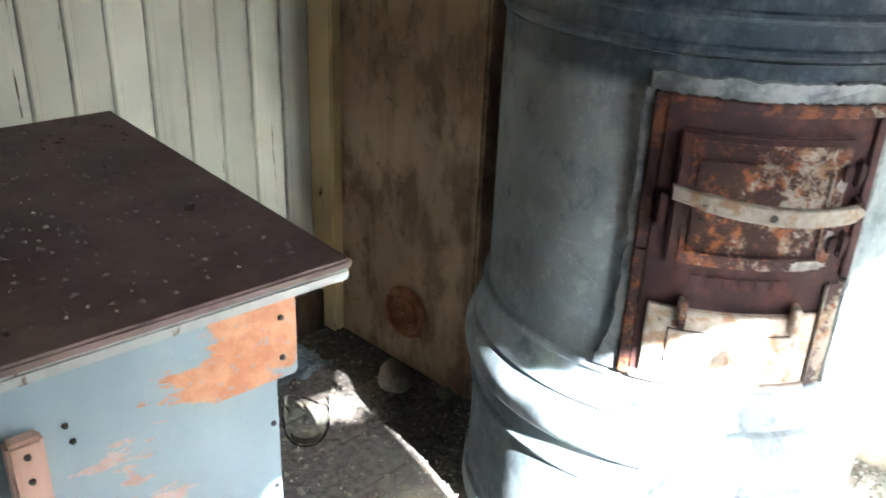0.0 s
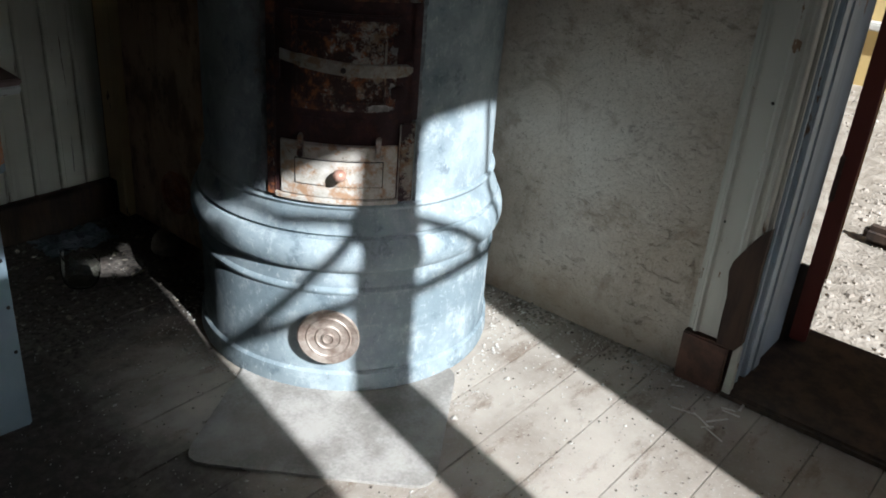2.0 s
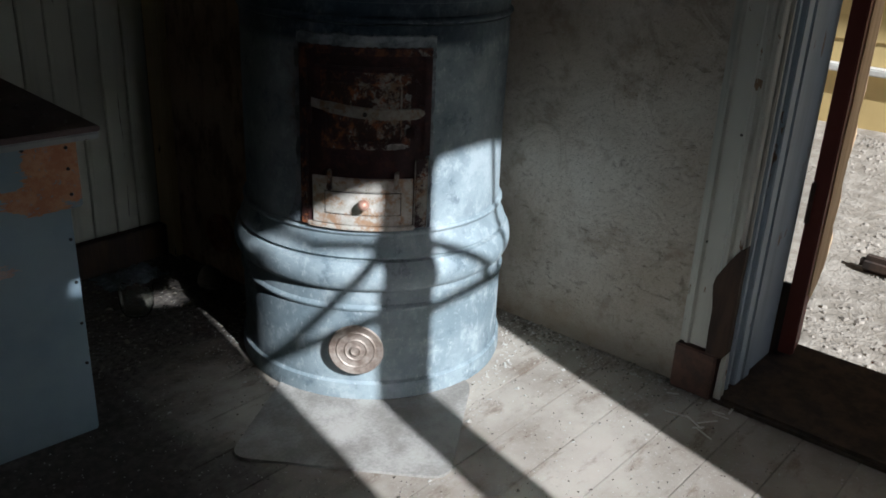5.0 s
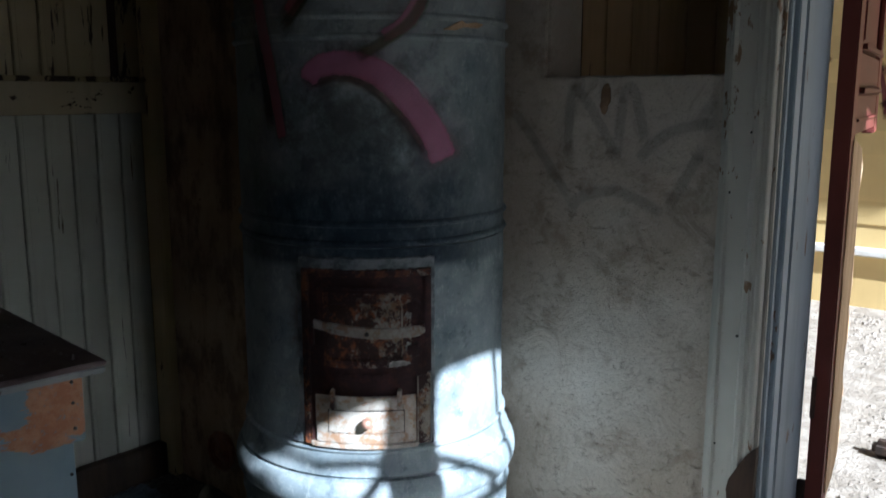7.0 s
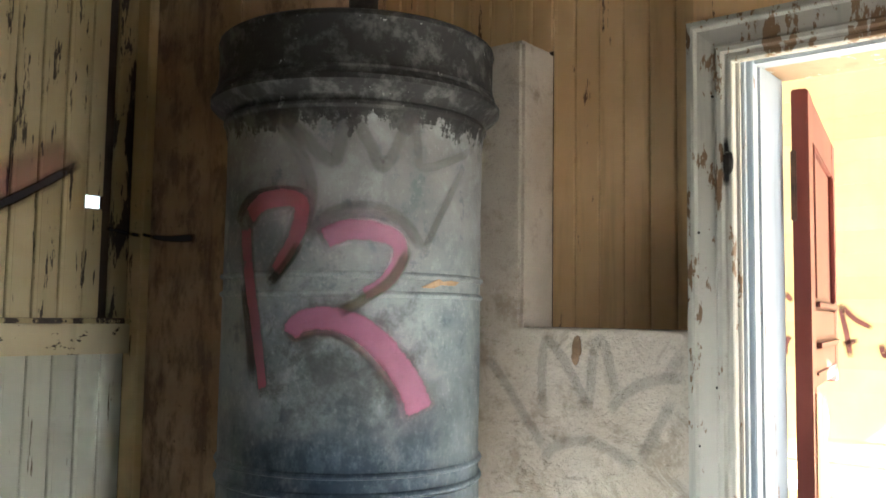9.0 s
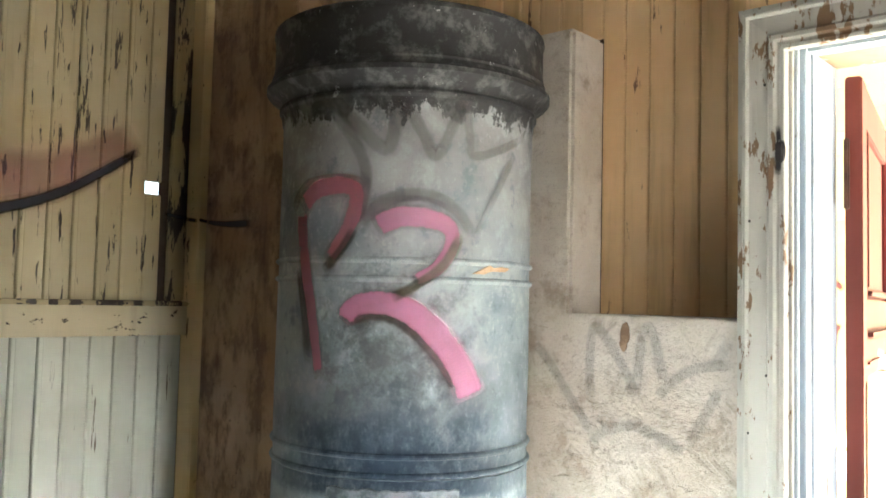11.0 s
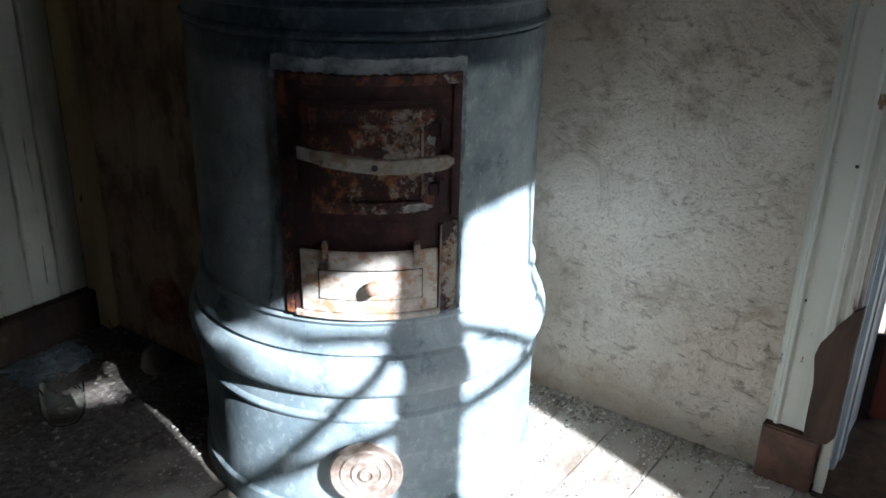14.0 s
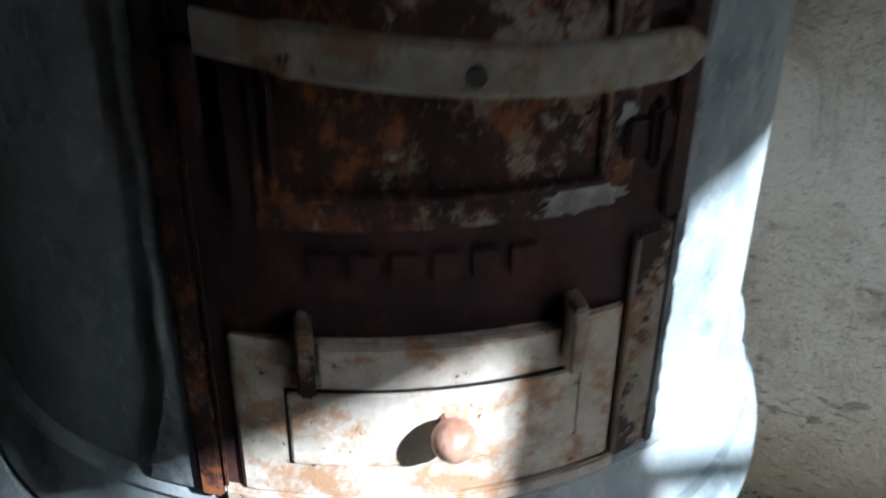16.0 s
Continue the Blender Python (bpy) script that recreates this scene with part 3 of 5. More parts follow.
for quad in ([(W0, 0.90), (0.30, 0.90), (0.30, 1.30), (W0, 1.30)], [(W0, 1.303), (0.30, 1.303), (0.30, 1.72), (W0, 1.72)], [(W0, 1.723), (0.30, 1.723), (0.30, 2.145), (0.12, 2.222), (-0.085, 2.208), (-0.092, 2.192), (-0.118, 2.190), (-0.127, 2.206), (W0, 2.206)],
             [(W0, 2.207), (-0.127, 2.207), (-0.118, 2.222), (-0.094, 2.224), (-0.085, 2.209), (0.11, 2.225), (0.145, 2.25), (0.30, 2.222), (0.305, 2.27), (W0, 2.27)], [(W0, 2.271), (0.10, 2.271), (0.10, WZ1), (W0, WZ1)]):
    part("board", prism(quad, lambda u, v, k: (u, SOUTH - 0.024 + 0.02 * k, v)), M_GAP, window, "rough board nailed over the opening")
part("pane", boxed((0.345, SOUTH - 0.016, 0.91), (0.559, SOUTH - 0.013, 1.80)), M_PANE, window, "dusty glass pane").visible_shadow = False

# low masonry wall, its pier, and the brown chimney breast
masonry = structure("masonry_wall", boxed((FACE, -0.105, -0.02), (BACK + 0.016, 1.10, 1.312), 0.006), M_PLASTER, "low wall of rough stained grey plaster with a ledge", "wall")
pier = structure("masonry_pier", boxed((FACE + 0.001, 0.40, 1.30), (BACK + 0.016, 1.10, 2.14), 0.012), M_PLASTER, "plastered masonry pier standing on the low wall", "pier")
breast = structure("chimney_breast", boxed((1.27, 1.092, -0.02), (FACE + 0.17, NORTH + 0.014, TOP), 0.006), M_BROWN, "chimney breast of stained dark brown plaster", "wall")
box_post = boxed((1.237, NORTH - 0.072, 0.0), (1.2695, NORTH + 0.012, TOP), 0.004)
structure("corner_post", box_post, M_POST, "yellowed painted corner post with chipped edges", "trim")
structure("baseboard", boxed((WEST, NORTH - 0.034, 0.0), (1.236, NORTH - 0.003, 0.112), 0.004), M_GAP, "dark bare baseboard along the boarded wall", "trim")
bm = boxed((WEST, NORTH - 0.030, 1.206), (1.236, NORTH + 0.0, 1.300), 0.004)
structure("dado_cap", boxed((WEST, NORTH - 0.038, 1.3005), (1.236, NORTH + 0.0, 1.316), 0.004), M_WORN, "worn cap of the dado rail with dark chips", "trim")
structure("dado_rail", bm, M_RAIL, "cream painted dado rail with chipped upper edge", "trim")

# ---- the doorway: casing, jamb, threshold and the broken door ----
door_frame = thing("door_1", (FACE, D0, 0), "doorway with flaking white moulded casing and jambs", "door frame", kind="structure")
CASE = [(0, 0), (0.018, 0), (0.018, 0.012), (0.026, 0.016), (0.026, 0.022), (0.019, 0.028), (0.019, 0.072), (0.028, 0.080), (0.028, 0.090), (0.021, 0.096), (0.021, 0.102), (0.025, 0.106), (0.025, 0.114), (0.021, 0.117), (0.0, 0.117)]
CX, CY = FACE - 0.001, -0.098  # the casing's back and outer edge


bm = bmesh.new()
lo = [bm.verts.new((CX - d, CY - w, 0.135)) for d, w in CASE]
hi = [bm.verts.new((CX - d, CY - w, 2.075 - w)) for d, w in CASE]
bm.faces.new(lo), bm.faces.new(hi[::-1])
for i in range(len(lo)):
    j = (i + 1) % len(lo)
    bm.faces.new((lo[j], lo[i], hi[i], hi[j]))
bmesh.ops.recalc_face_normals(bm, faces=bm.faces)
part("casing", bm, M_CASING, door_frame, "moulded side casing with flaking white paint")
bm = bmesh.new()
lo = [bm.verts.new((CX - d, CY - w, 2.075 - w)) for d, w in CASE]
hi = [bm.verts.new((CX - d, D1 - 0.108 + w, 2.075 - w)) for d, w in CASE]
bm.faces.new(lo), bm.faces.new(hi[::-1])
for i in range(len(lo)):
    j = (i + 1) % len(lo)
    bm.faces.new((lo[j], lo[i], hi[i], hi[j]))
bmesh.ops.recalc_face_normals(bm, faces=bm.faces)
part("head_casing", bm, M_CASING, door_frame, "moulded head casing with flaking white paint")
part("casing", boxed((CX - 0.021, D1 - 0.108, 0), (CX, D1, 2.075), 0.004), M_CASING, door_frame)
part("plinth_block", boxed((CX - 0.034, CY - 0.110, 0.0), (CX + 0.02, CY + 0.004, 0.130), 0.004), M_PLINTH, door_frame, "brown plinth block, scuffed")
# jamb lining in steps, from the room outwards
for x0, x1, inset, top, material in ((CX + 0.001, 1.744, 0.002, 0.03, M_CASING), (1.7445, 1.7485, 0.012, 0.032, M_GAP), (1.749, 1.764, -0.003, 0.026, M_JAMB), (1.7645, 1.788, 0.004, 0.03, M_JAMB),
                                     (1.7885, 1.829, -0.009, 0.012, M_JAMB), (1.8295, 1.8325, 0.003, 0.024, M_GAP), (1.833, 1.8755, -0.012, 0.01, M_JAMB)):
    part("jamb", boxed((x0, D0 + inset, 0.0), (x1, D0 + 0.05, DTOP + top), 0.0028 if material is not M_GAP else 0.0), material, door_frame)
part("jamb", boxed((1.876, D0 - 0.003, 0.0), (OUT + 0.01, D0 + 0.05, DTOP + 0.02), 0.004), M_JAMB, door_frame)
part("jamb", boxed((CX + 0.001, D1 - 0.05, 0.0), (OUT + 0.01, D1, DTOP + 0.02), 0.004), M_JAMB, door_frame)
part("head_jamb", boxed((CX + 0.001, D1, DTOP + 0.012), (1.800, D0 + 0.001, DTOP + 0.05), 0.004), M_CASING, door_frame)
part("head_jamb", boxed((1.8005, D1, DTOP - 0.004), (1.860, D0 - 0.003, DTOP + 0.05), 0.004), M_JAMB, door_frame)
part("head_jamb", boxed((1.8605, D1, DTOP + 0.004), (OUT + 0.01, D0 - 0.003, DTOP + 0.05), 0.003), M_HEADWOOD, door_frame, "head lining worn down to tan wood")
part("fill", boxed((CX + 0.001, D1 - 0.3, DTOP + 0.055), (BACK + 0.01, -0.11, TOP - 0.001)), M_OCHRE, door_frame)
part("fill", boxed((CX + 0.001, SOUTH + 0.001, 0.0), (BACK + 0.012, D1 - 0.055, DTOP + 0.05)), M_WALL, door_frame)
broken = [(-0.232, 0.439), (-0.211, 0.418), (-0.195, 0.391), (-0.169, 0.342), (-0.164, 0.315), (-0.173, 0.254), (-0.173, 0.192), (-0.175, 0.13), (-0.193, 0.123), (-0.22, 0.129), (-0.232, 0.148), (-0.232, 0.165), (-0.232, 0.208), (-0.231, 0.209), (-0.232, 0.277), (-0.23, 0.342), (-0.232, 0.394), (-0.232, 0.413)]
part("broken_patch", prism(broken, lambda u, v, k: (CX - 0.0295 + 0.02 * k, u, v)), M_BARE, door_frame, "dark wood where the casing has split off")
part("splinter", prism([(-0.205, 0.0), (-0.225, 0.0), (-0.222, 0.13), (-0.214, 0.16), (-0.208, 0.11)], lambda u, v, k: (CX - 0.025 + 0.02 * k, u - 0.008, v)), M_CASING, door_frame)
# dark block added to fill the low gap beside the leaf
part("gap_block", boxed((2.041, D0 - 0.030, 0.0), (2.062, D0 + 0.004, 0.235), 0.004), M_BARE, door_frame, "dark block added low between jamb and door leaf")
part("threshold", boxed((FACE - 0.03, D1, -0.02), (OUT + 0.13, D0 + 0.02, 0.018), 0.008), M_GAP, door_frame, "worn dark wooden threshold")
part("strike_plate", boxed((CX - 0.035, D0 + 0.012, 1.685), (CX - 0.015, D0 + 0.030, 1.735), 0.003), M_IRON, door_frame, "blackened latch hole")

for y, z0, z1, w in ((-0.200, 1.655, 1.775, 0.0065), (-0.208, 1.69, 1.74, 0.008)):
    stroke("soot_smudge", [(y, z0), (y - 0.003, (z0 + z1) / 2), (y, z1)], w, w * 0.7, lambda u, v: (CX - 0.0292, u, v), M_BLACKSPRAY, door_frame, "black burn mark beside the latch hole")
scar_rnd = random.Random(3)
scar = [(0.222 + (0.011 + 0.007 * scar_rnd.random()) * math.cos(a * 0.3142) - 0.003 * math.sin(a * 0.3142), 1.256 + 0.040 * math.sin(a * 0.3142) * (0.8 + 0.3 * scar_rnd.random())) for a in range(20)]
part("plaster_scar", prism(scar, lambda u, v, k: (FACE - 0.0022 + 0.0015 * k, u, v)), M_BROWN, masonry, "brown scar where plaster fell off")

door = thing("panelled_door", (2.035, -0.25, 0.02), "red-brown panelled door standing open, lower half broken away", "door")
DM = Matrix.Translation((2.035, -0.250, 0)) @ Matrix.Rotation(radians(10.5), 4, "Z")


def leaf(name, a, b, material=M_OXBLOOD, label="", parent=None, bevel=0.004):
    return part(name, boxed(a, b, bevel, DM), material, parent or door, label)


leaf("hinge_stile", (0, -0.042, 0.03), (0.115, 0, 1.955))
leaf("lock_stile", (0.775, -0.042, 1.14), (0.885, 0, 1.955))
leaf("top_rail", (0.116, -0.041, 1.83), (0.774, -0.001, 1.953))
leaf("mid_rail", (0.116, -0.041, 1.16), (0.774, -0.001, 1.373))
leaf("panel", (0.12, -0.030, 1.375), (0.77, -0.012, 1.828), label="sunk upper panel")
leaf("panel_moulding", (0.117, -0.053, 1.374), (0.773, -0.0415, 1.398), bevel=0.006)
leaf("panel_moulding", (0.117, -0.046, 1.399), (0.140, -0.031, 1.828))
leaf("panel_moulding", (0.750, -0.046, 1.399), (0.772, -0.031, 1.828))
leaf("panel_moulding", (0.117, -0.055, 1.262), (0.773, -0.0415, 1.288), bevel=0.007)
leaf("panel_moulding", (0.117, -0.047, 1.192), (0.773, -0.0415, 1.204), bevel=0.003)
rag = random.Random(8)
torn = [(0.1155, 0.14), (0.30, 0.14)] + [(0.44 + rag.uniform(-0.05, 0.06), 0.16 + 0.068 * i) for i in range(15)] + [(0.1155, 1.155)]
bm = prism(torn, lambda u, v, k: (u, -0.040 + 0.020 * k, v))
bmesh.ops.transform(bm, matrix=DM, verts=bm.verts)
part("torn_panel", bm, M_RAW, door, "pale raw wood left of the torn lower panel")
edge = [(0.112, 1.15)] + [(0.112, 0.20)] + [(0.052 + rag.uniform(-0.012, 0.012), 0.20 + 0.068 * i) for i in range(15)]
bm = prism(edge, lambda u, v, k: (u, -0.0465 + 0.004 * k, v))
bmesh.ops.transform(bm, matrix=DM, verts=bm.verts)
part("raw_stile_face", bm, M_RAW, door, "pale raw wood where the stile's face tore off")
leaf("hinge", (-0.016, -0.012, 1.60), (0.0, 0.002, 1.79), M_PLINTH, "rusted iron hinge")
leaf("hinge", (-0.014, -0.010, 0.42), (0.0, 0.002, 0.54), M_PLINTH)

# ---- the round stove ----
stove = thing("round_stove", STOVE, "tall round stove clad in worn blue-grey sheet metal", "stove")
part("foot", lathe([(0.05, 0.002), (0.361, 0.002), (0.364, 0.012), (0.362, 0.050), (0.355, 0.056)], STOVE), M_DRUM, stove, smooth=True)
part("base_drum", lathe([(0.354, 0.05), (0.3535, 0.16), (0.3535, 0.248), (0.3585, 0.252), (0.3595, 0.257), (0.3575, 0.262), (0.3535, 0.266), (0.3535, 0.300)], STOVE), M_DRUM, stove, smooth=True)
part("skirt_ring", lathe([(0.336, 0.456), (0.3445, 0.453), (0.347, 0.448), (0.3445, 0.443), (0.342, 0.440), (0.3435, 0.428), (0.349, 0.410), (0.3555, 0.398), (0.3575, 0.391), (0.3535, 0.387), (0.349, 0.384), (0.349, 0.382), (0.361, 0.380), (0.369, 0.368), (0.3735, 0.352), (0.3745, 0.336), (0.3715, 0.321), (0.3665, 0.311), (0.361, 0.307), (0.355, 0.308), (0.352, 0.298)][::-1], STOVE),
     M_DRUM, stove, "moulded ring round the stove's waist", smooth=True)
BEAD = [(0.000, -0.030), (0.005, -0.027), (0.0075, -0.022), (0.005, -0.017), (-0.001, -0.014), (-0.001, 0.0), (-0.001, 0.014), (0.005, 0.017), (0.0075, 0.022), (0.005, 0.027), (0.000, 0.030)]


def drum(z0, z1, r):
    """A sheet-metal drum with a few shallow dents."""
    prof = [(r, z0 + (z1 - z0) * i / 14) for i in range(15)]
    b = lathe(prof, STOVE, 120)
    for v in b.verts:
        d = Vector((v.co.x - STOVE.x, v.co.y - STOVE.y, 0)).normalized()
        v.co += d * 0.0028 * noise.noise(Vector((v.co.x * 5, v.co.y * 5, v.co.z * 4)))
    return b


part("drum", drum(0.430, 0.925, 0.3370), M_DRUM, stove, smooth=True)
part("band", lathe([(0.3365 + d, 0.957 + z) for d, z in BEAD], STOVE, 120), M_DRUM, stove, "beaded joint between two drums", True)
part("drum", drum(0.982, 1.380, 0.3360), M_DRUM, stove, smooth=True)
part("band", lathe([(0.3355 + d, 1.409 + z) for d, z in BEAD], STOVE, 120), M_DRUM, stove, smooth=True)
part("drum", drum(1.437, 1.800, 0.3350), M_CORNICE, stove, smooth=True)
part("cornice", lathe([(0.338, 1.79), (0.341, 1.815), (0.347, 1.822), (0.347, 1.829), (0.342, 1.836), (0.350, 1.848), (0.372, 1.862), (0.3815, 1.872), (0.3815, 1.884), (0.372, 1.892), (0.366, 1.904),
                      (0.369, 1.909), (0.366, 1.915), (0.362, 1.94), (0.362, 2.018), (0.366, 2.026), (0.364, 2.036), (0.355, 2.042), (0.02, 2.050)], STOVE), M_CORNICE, stove, "sooty flaking cornice", True)
part("flue_collar", lathe([(0.040, 2.60), (0.040, 2.075), (0.050, 2.072), (0.052, 2.045)], (1.345, 0.665), 32), M_IRON, stove, "black flue pipe rising from the top", True)

# fire door: u along the door, v up from its sill, d outwards from the frame's plate
PLATE, SILL, BULGE, GROW = 0.3170, 0.452, 0.033, 1.03


def bent(u, d, v):
    return STOVE + U * (u + 0.004) + DOOR_OUT * (PLATE + d + BULGE * (1 - (u / 0.144) ** 2)) + Vector((0, 0, SILL + v * GROW))


def fd(u, v, d):
    return bent(u, d, v)


def iron_mesh(a, b, bevel=0.002):
    """A block on the fire door's bulging plate; a, b: (u, d, v) corners."""
    m = boxed(a, b, bevel)
    step = 0.018
    for i in range(math.ceil(a[0] / step), math.floor(b[0] / step) + 1):
        bmesh.ops.bisect_plane(m, geom=m.verts[:] + m.edges[:] + m.faces[:], plane_co=(i * step, 0, 0), plane_no=(1, 0, 0))
    for v in m.verts:
        v.co = bent(*v.co)
    return m


def iron(name, a, b, material, parent, label="", bevel=0.002):
    return part(name, iron_mesh(a, b, bevel), material, parent, label)


fire = part("door_plate", iron_mesh((-0.132, -0.10, 0.012), (0.142, 0.0, 0.403), 0.002), M_RUST, stove, "rusted oxide-red cast iron plate")
iron("plate_edge", (-0.144, -0.10, 0.010), (-0.129, 0.008, 0.205), M_MOTTLE, fire)
iron("plate_edge", (-0.144, -0.10, 0.2055), (-0.129, 0.008, 0.415), M_EDGE, fire)
iron("plate_edge", (0.1225, -0.10, 0.010), (0.149, 0.003, 0.172), M_STRIP, fire)
iron("plate_edge", (0.136, -0.10, 0.179), (0.151, 0.007, 0.398), M_RUST, fire)
iron("plate_edge", (-0.1285, -0.10, 0.006), (0.122, 0.007, 0.0175), M_ASH, fire)
iron("plate_edge", (-0.1285, -0.10, 0.399), (0.151, 0.007, 0.415), M_EDGE, fire)
iron("edge_bead", (0.119, 0.0, 0.018), (0.122, 0.0095, 0.172), M_MOTTLE, fire)
iron("edge_bead", (-0.1285, 0.0, 0.018), (-0.1255, 0.0075, 0.398), M_EDGE, fire)


def ragged(name, u0, u1, v0, v1, parent, material, label, seed, along, flare=0.0):
    """A rough strip of cement between the plate and the metal cladding."""
    rnd, n, out = random.Random(seed), 70, []
    for i in range(n + 1):
        k = i / n
        out.append((u0 + (u1 - u0) * k, v0 + rnd.uniform(-0.002, 0.002)) if along else (u0 + flare * max(0.0, 1 - 3.2 * k) ** 2 + 0.004 * noise.noise(Vector((k * 9, seed, 0))) + rnd.uniform(-0.0015, 0.0015), v0 + (v1 - v0) * k))
    for i in range(n, -1, -1):
        k = i / n
        out.append((u0 + (u1 - u0) * k, v1 + 0.005 * noise.noise(Vector((k * 8, seed, 0))) + rnd.uniform(-0.0015, 0.0015)) if along else (u1, v0 + (v1 - v0) * k))
    return part(name, prism(out, lambda u, v, d: fd(u, v, -0.05 + 0.0515 * d)), material, parent, label)


ragged("cement_edge", -0.150, 0.158, 0.416, 0.439, stove, M_CEMENT, "ragged grey cement round the iron plate", 1, True)
ragged("cement_edge", -0.155, -0.1445, 0.008, 0.418, stove, M_CEMENT, "", 2, False, -0.024)
ragged("cement_edge", 0.1575, 0.1515, 0.008, 0.418, stove, M_CEMENT, "", 3, False)

upper = part("upper_door", iron_mesh((-0.107, 0.001, 0.194), (0.109, 0.011, 0.376), 0.003), M_RUST, stove, "rusted iron fire door with flaking white paint")
iron("raised_panel", (-0.092, 0.0112, 0.198), (0.107, 0.0135, 0.366), M_RUSTPAINT, upper, bevel=0.001)
iron("sunk_field", (-0.077, 0.0136, 0.221), (0.082, 0.0142, 0.336), M_FIELD, upper, bevel=0.0002)
for a, b in (((-0.084, 0.214), (0.090, 0.219)), ((-0.084, 0.338), (0.090, 0.343)), ((-0.084, 0.2195), (-0.0795, 0.3375)), ((0.084, 0.2195), (0.0885, 0.3375))):
    iron("moulding", (a[0], 0.0137, a[1]), (b[0], 0.0185, b[1]), M_FIELD, upper, bevel=0.0015)
# flakes of thick paint still standing proud of the rust
flake_rnd = random.Random(44)
for u0, v0, w, h in ((0.078, 0.2065, 0.052, 0.015), (0.101, 0.316, 0.014, 0.020), (0.1005, 0.243, 0.013, 0.024)):
    rim = []
    for i in range(40):
        q = 2 * math.pi * i / 40
        k = 0.40 + 0.16 * flake_rnd.random() + 0.12 * noise.noise(Vector((3 * math.cos(q), 3 * math.sin(q), u0 * 90)))
        rim.append((u0 + k * w * math.cos(q), v0 + k * h * math.sin(q)))
    part("paint_flake", prism(rim, lambda u, v, k: fd(u, v, 0.0125 + 0.0016 * k)), M_FLAKE, upper, "chip of thick grey-white paint")
# the bowed latch bar, swinging in a hook
bm, rows = bmesh.new(), []
for i in range(25):
    k = i / 24
    u, w = -0.112 + 0.250 * k, 0.0095 if k < 0.15 else 0.0118 if k < 0.95 else 0.0118 - 0.17 * (k - 0.95)
    d, v = 0.020 + 0.016 * math.sin(math.pi * k) + (0.0022 if k < 0.19 else 0), 0.298 - 0.035 * k + 0.018 * k * k
    rows.append([bm.verts.new(fd(u, v + sv * w, d + sd)) for sv, sd in ((-1, 0), (1, 0), (1, 0.006), (0.8, 0.008), (-0.8, 0.008), (-1, 0.006))])
for lo, hi in zip(rows, rows[1:]):
    for k in range(6):
        bm.faces.new((lo[k], lo[(k + 1) % 6], hi[(k + 1) % 6], hi[k]))
bm.faces.new(rows[0]), bm.faces.new(rows[-1][::-1])
bmesh.ops.recalc_face_normals(bm, faces=bm.faces)
latch = part("latch_bar", bm, M_BAR, stove, "bowed pale iron latch bar")


def disc(name, u, v, d, r, thick, material, parent, label="", steps=20):
    b = bmesh.new()
    bmesh.ops.create_cone(b, cap_ends=True, segments=steps, radius1=r, radius2=r * 0.9, depth=thick)
    bmesh.ops.transform(b, matrix=Matrix.Translation((u, d + thick / 2, v)) @ Matrix.Rotation(radians(-90), 4, "X"), verts=b.verts)
    for vert in b.verts:
        vert.co = bent(*vert.co)
    return part(name, b, material, parent, label)


disc("rivet_hole", 0.0105, 0.2835, 0.0438, 0.0052, 0.0012, M_IRON, latch)
for u, v in ((-0.070, 0.262), (-0.072, 0.318), (0.020, 0.300)):
    disc("rivet", u, v, 0.0143, 0.0030, 0.0012, M_IRON, upper, steps=10)
iron("hook", (-0.125, 0.004, 0.246), (-0.114, 0.024, 0.292), M_RUST, upper)
iron("hook", (-0.129, 0.004, 0.247), (-0.1255, 0.032, 0.257), M_RUST, upper)
for v in (0.226, 0.322):
    iron("hinge", (0.098, 0.0138, v), (0.128, 0.021, v + 0.022), M_RUST, upper)
    iron("hinge_knuckle", (0.112, 0.010, v - 0.006), (0.123, 0.028, v + 0.030), M_RUST, upper, bevel=0.004)
iron("catch", (0.124, 0.001, 0.268), (0.136, 0.024, 0.296), M_RUST, fire)
for i in range(6):  # raised maker's mark, worn to plain blocks
    iron("raised_mark", (-0.068 + 0.0218 * i, 0.0005, 0.163), (-0.052 + 0.0218 * i, 0.0032, 0.180), M_RUST, fire, bevel=0.001)
ash = part("ash_door", iron_mesh((-0.116, 0.001, 0.0185), (0.1165, 0.0055, 0.130), 0.002), M_ASH, stove, "white-painted rusty ash door")
iron("seam", (-0.0865, 0.0056, 0.0435), (0.0905, 0.0060, 0.0975), M_IRON, ash, "dark seam round the little door", 0.0001)
iron("door_panel", (-0.0848, 0.0057, 0.0452), (0.0888, 0.0088, 0.0958), M_ASH, ash, bevel=0.0012)
iron("lip", (-0.066, 0.0057, 0.1005), (0.0735, 0.0095, 0.1285), M_ASH, ash, bevel=0.0015)
iron("lip_ridge", (-0.066, 0.0096, 0.1215), (0.0735, 0.0125, 0.1285), M_ASH, ash, bevel=0.0012)
for u in (-0.078, 0.0745):
    iron("hinge_lug", (u, 0.002, 0.104), (u + 0.010, 0.026, 0.147), M_MOTTLE, ash)
    iron("hinge_ear", (u - 0.004, 0.0057, 0.101), (u + 0.014, 0.0095, 0.110), M_MOTTLE, ash, bevel=0.001)
bm = bmesh.new()
bmesh.ops.create_uvsphere(bm, u_segments=24, v_segments=14, radius=0.0135)
bmesh.ops.transform(bm, matrix=Matrix.Diagonal((1, 1, 0.9, 1)), verts=bm.verts)
box(bm, (-0.005, -0.030, -0.005), (0.005, -0.008, 0.005), 0.002)
bmesh.ops.transform(bm, matrix=Matrix.Translation((0.007, 0.028, 0.0765)), verts=bm.verts)
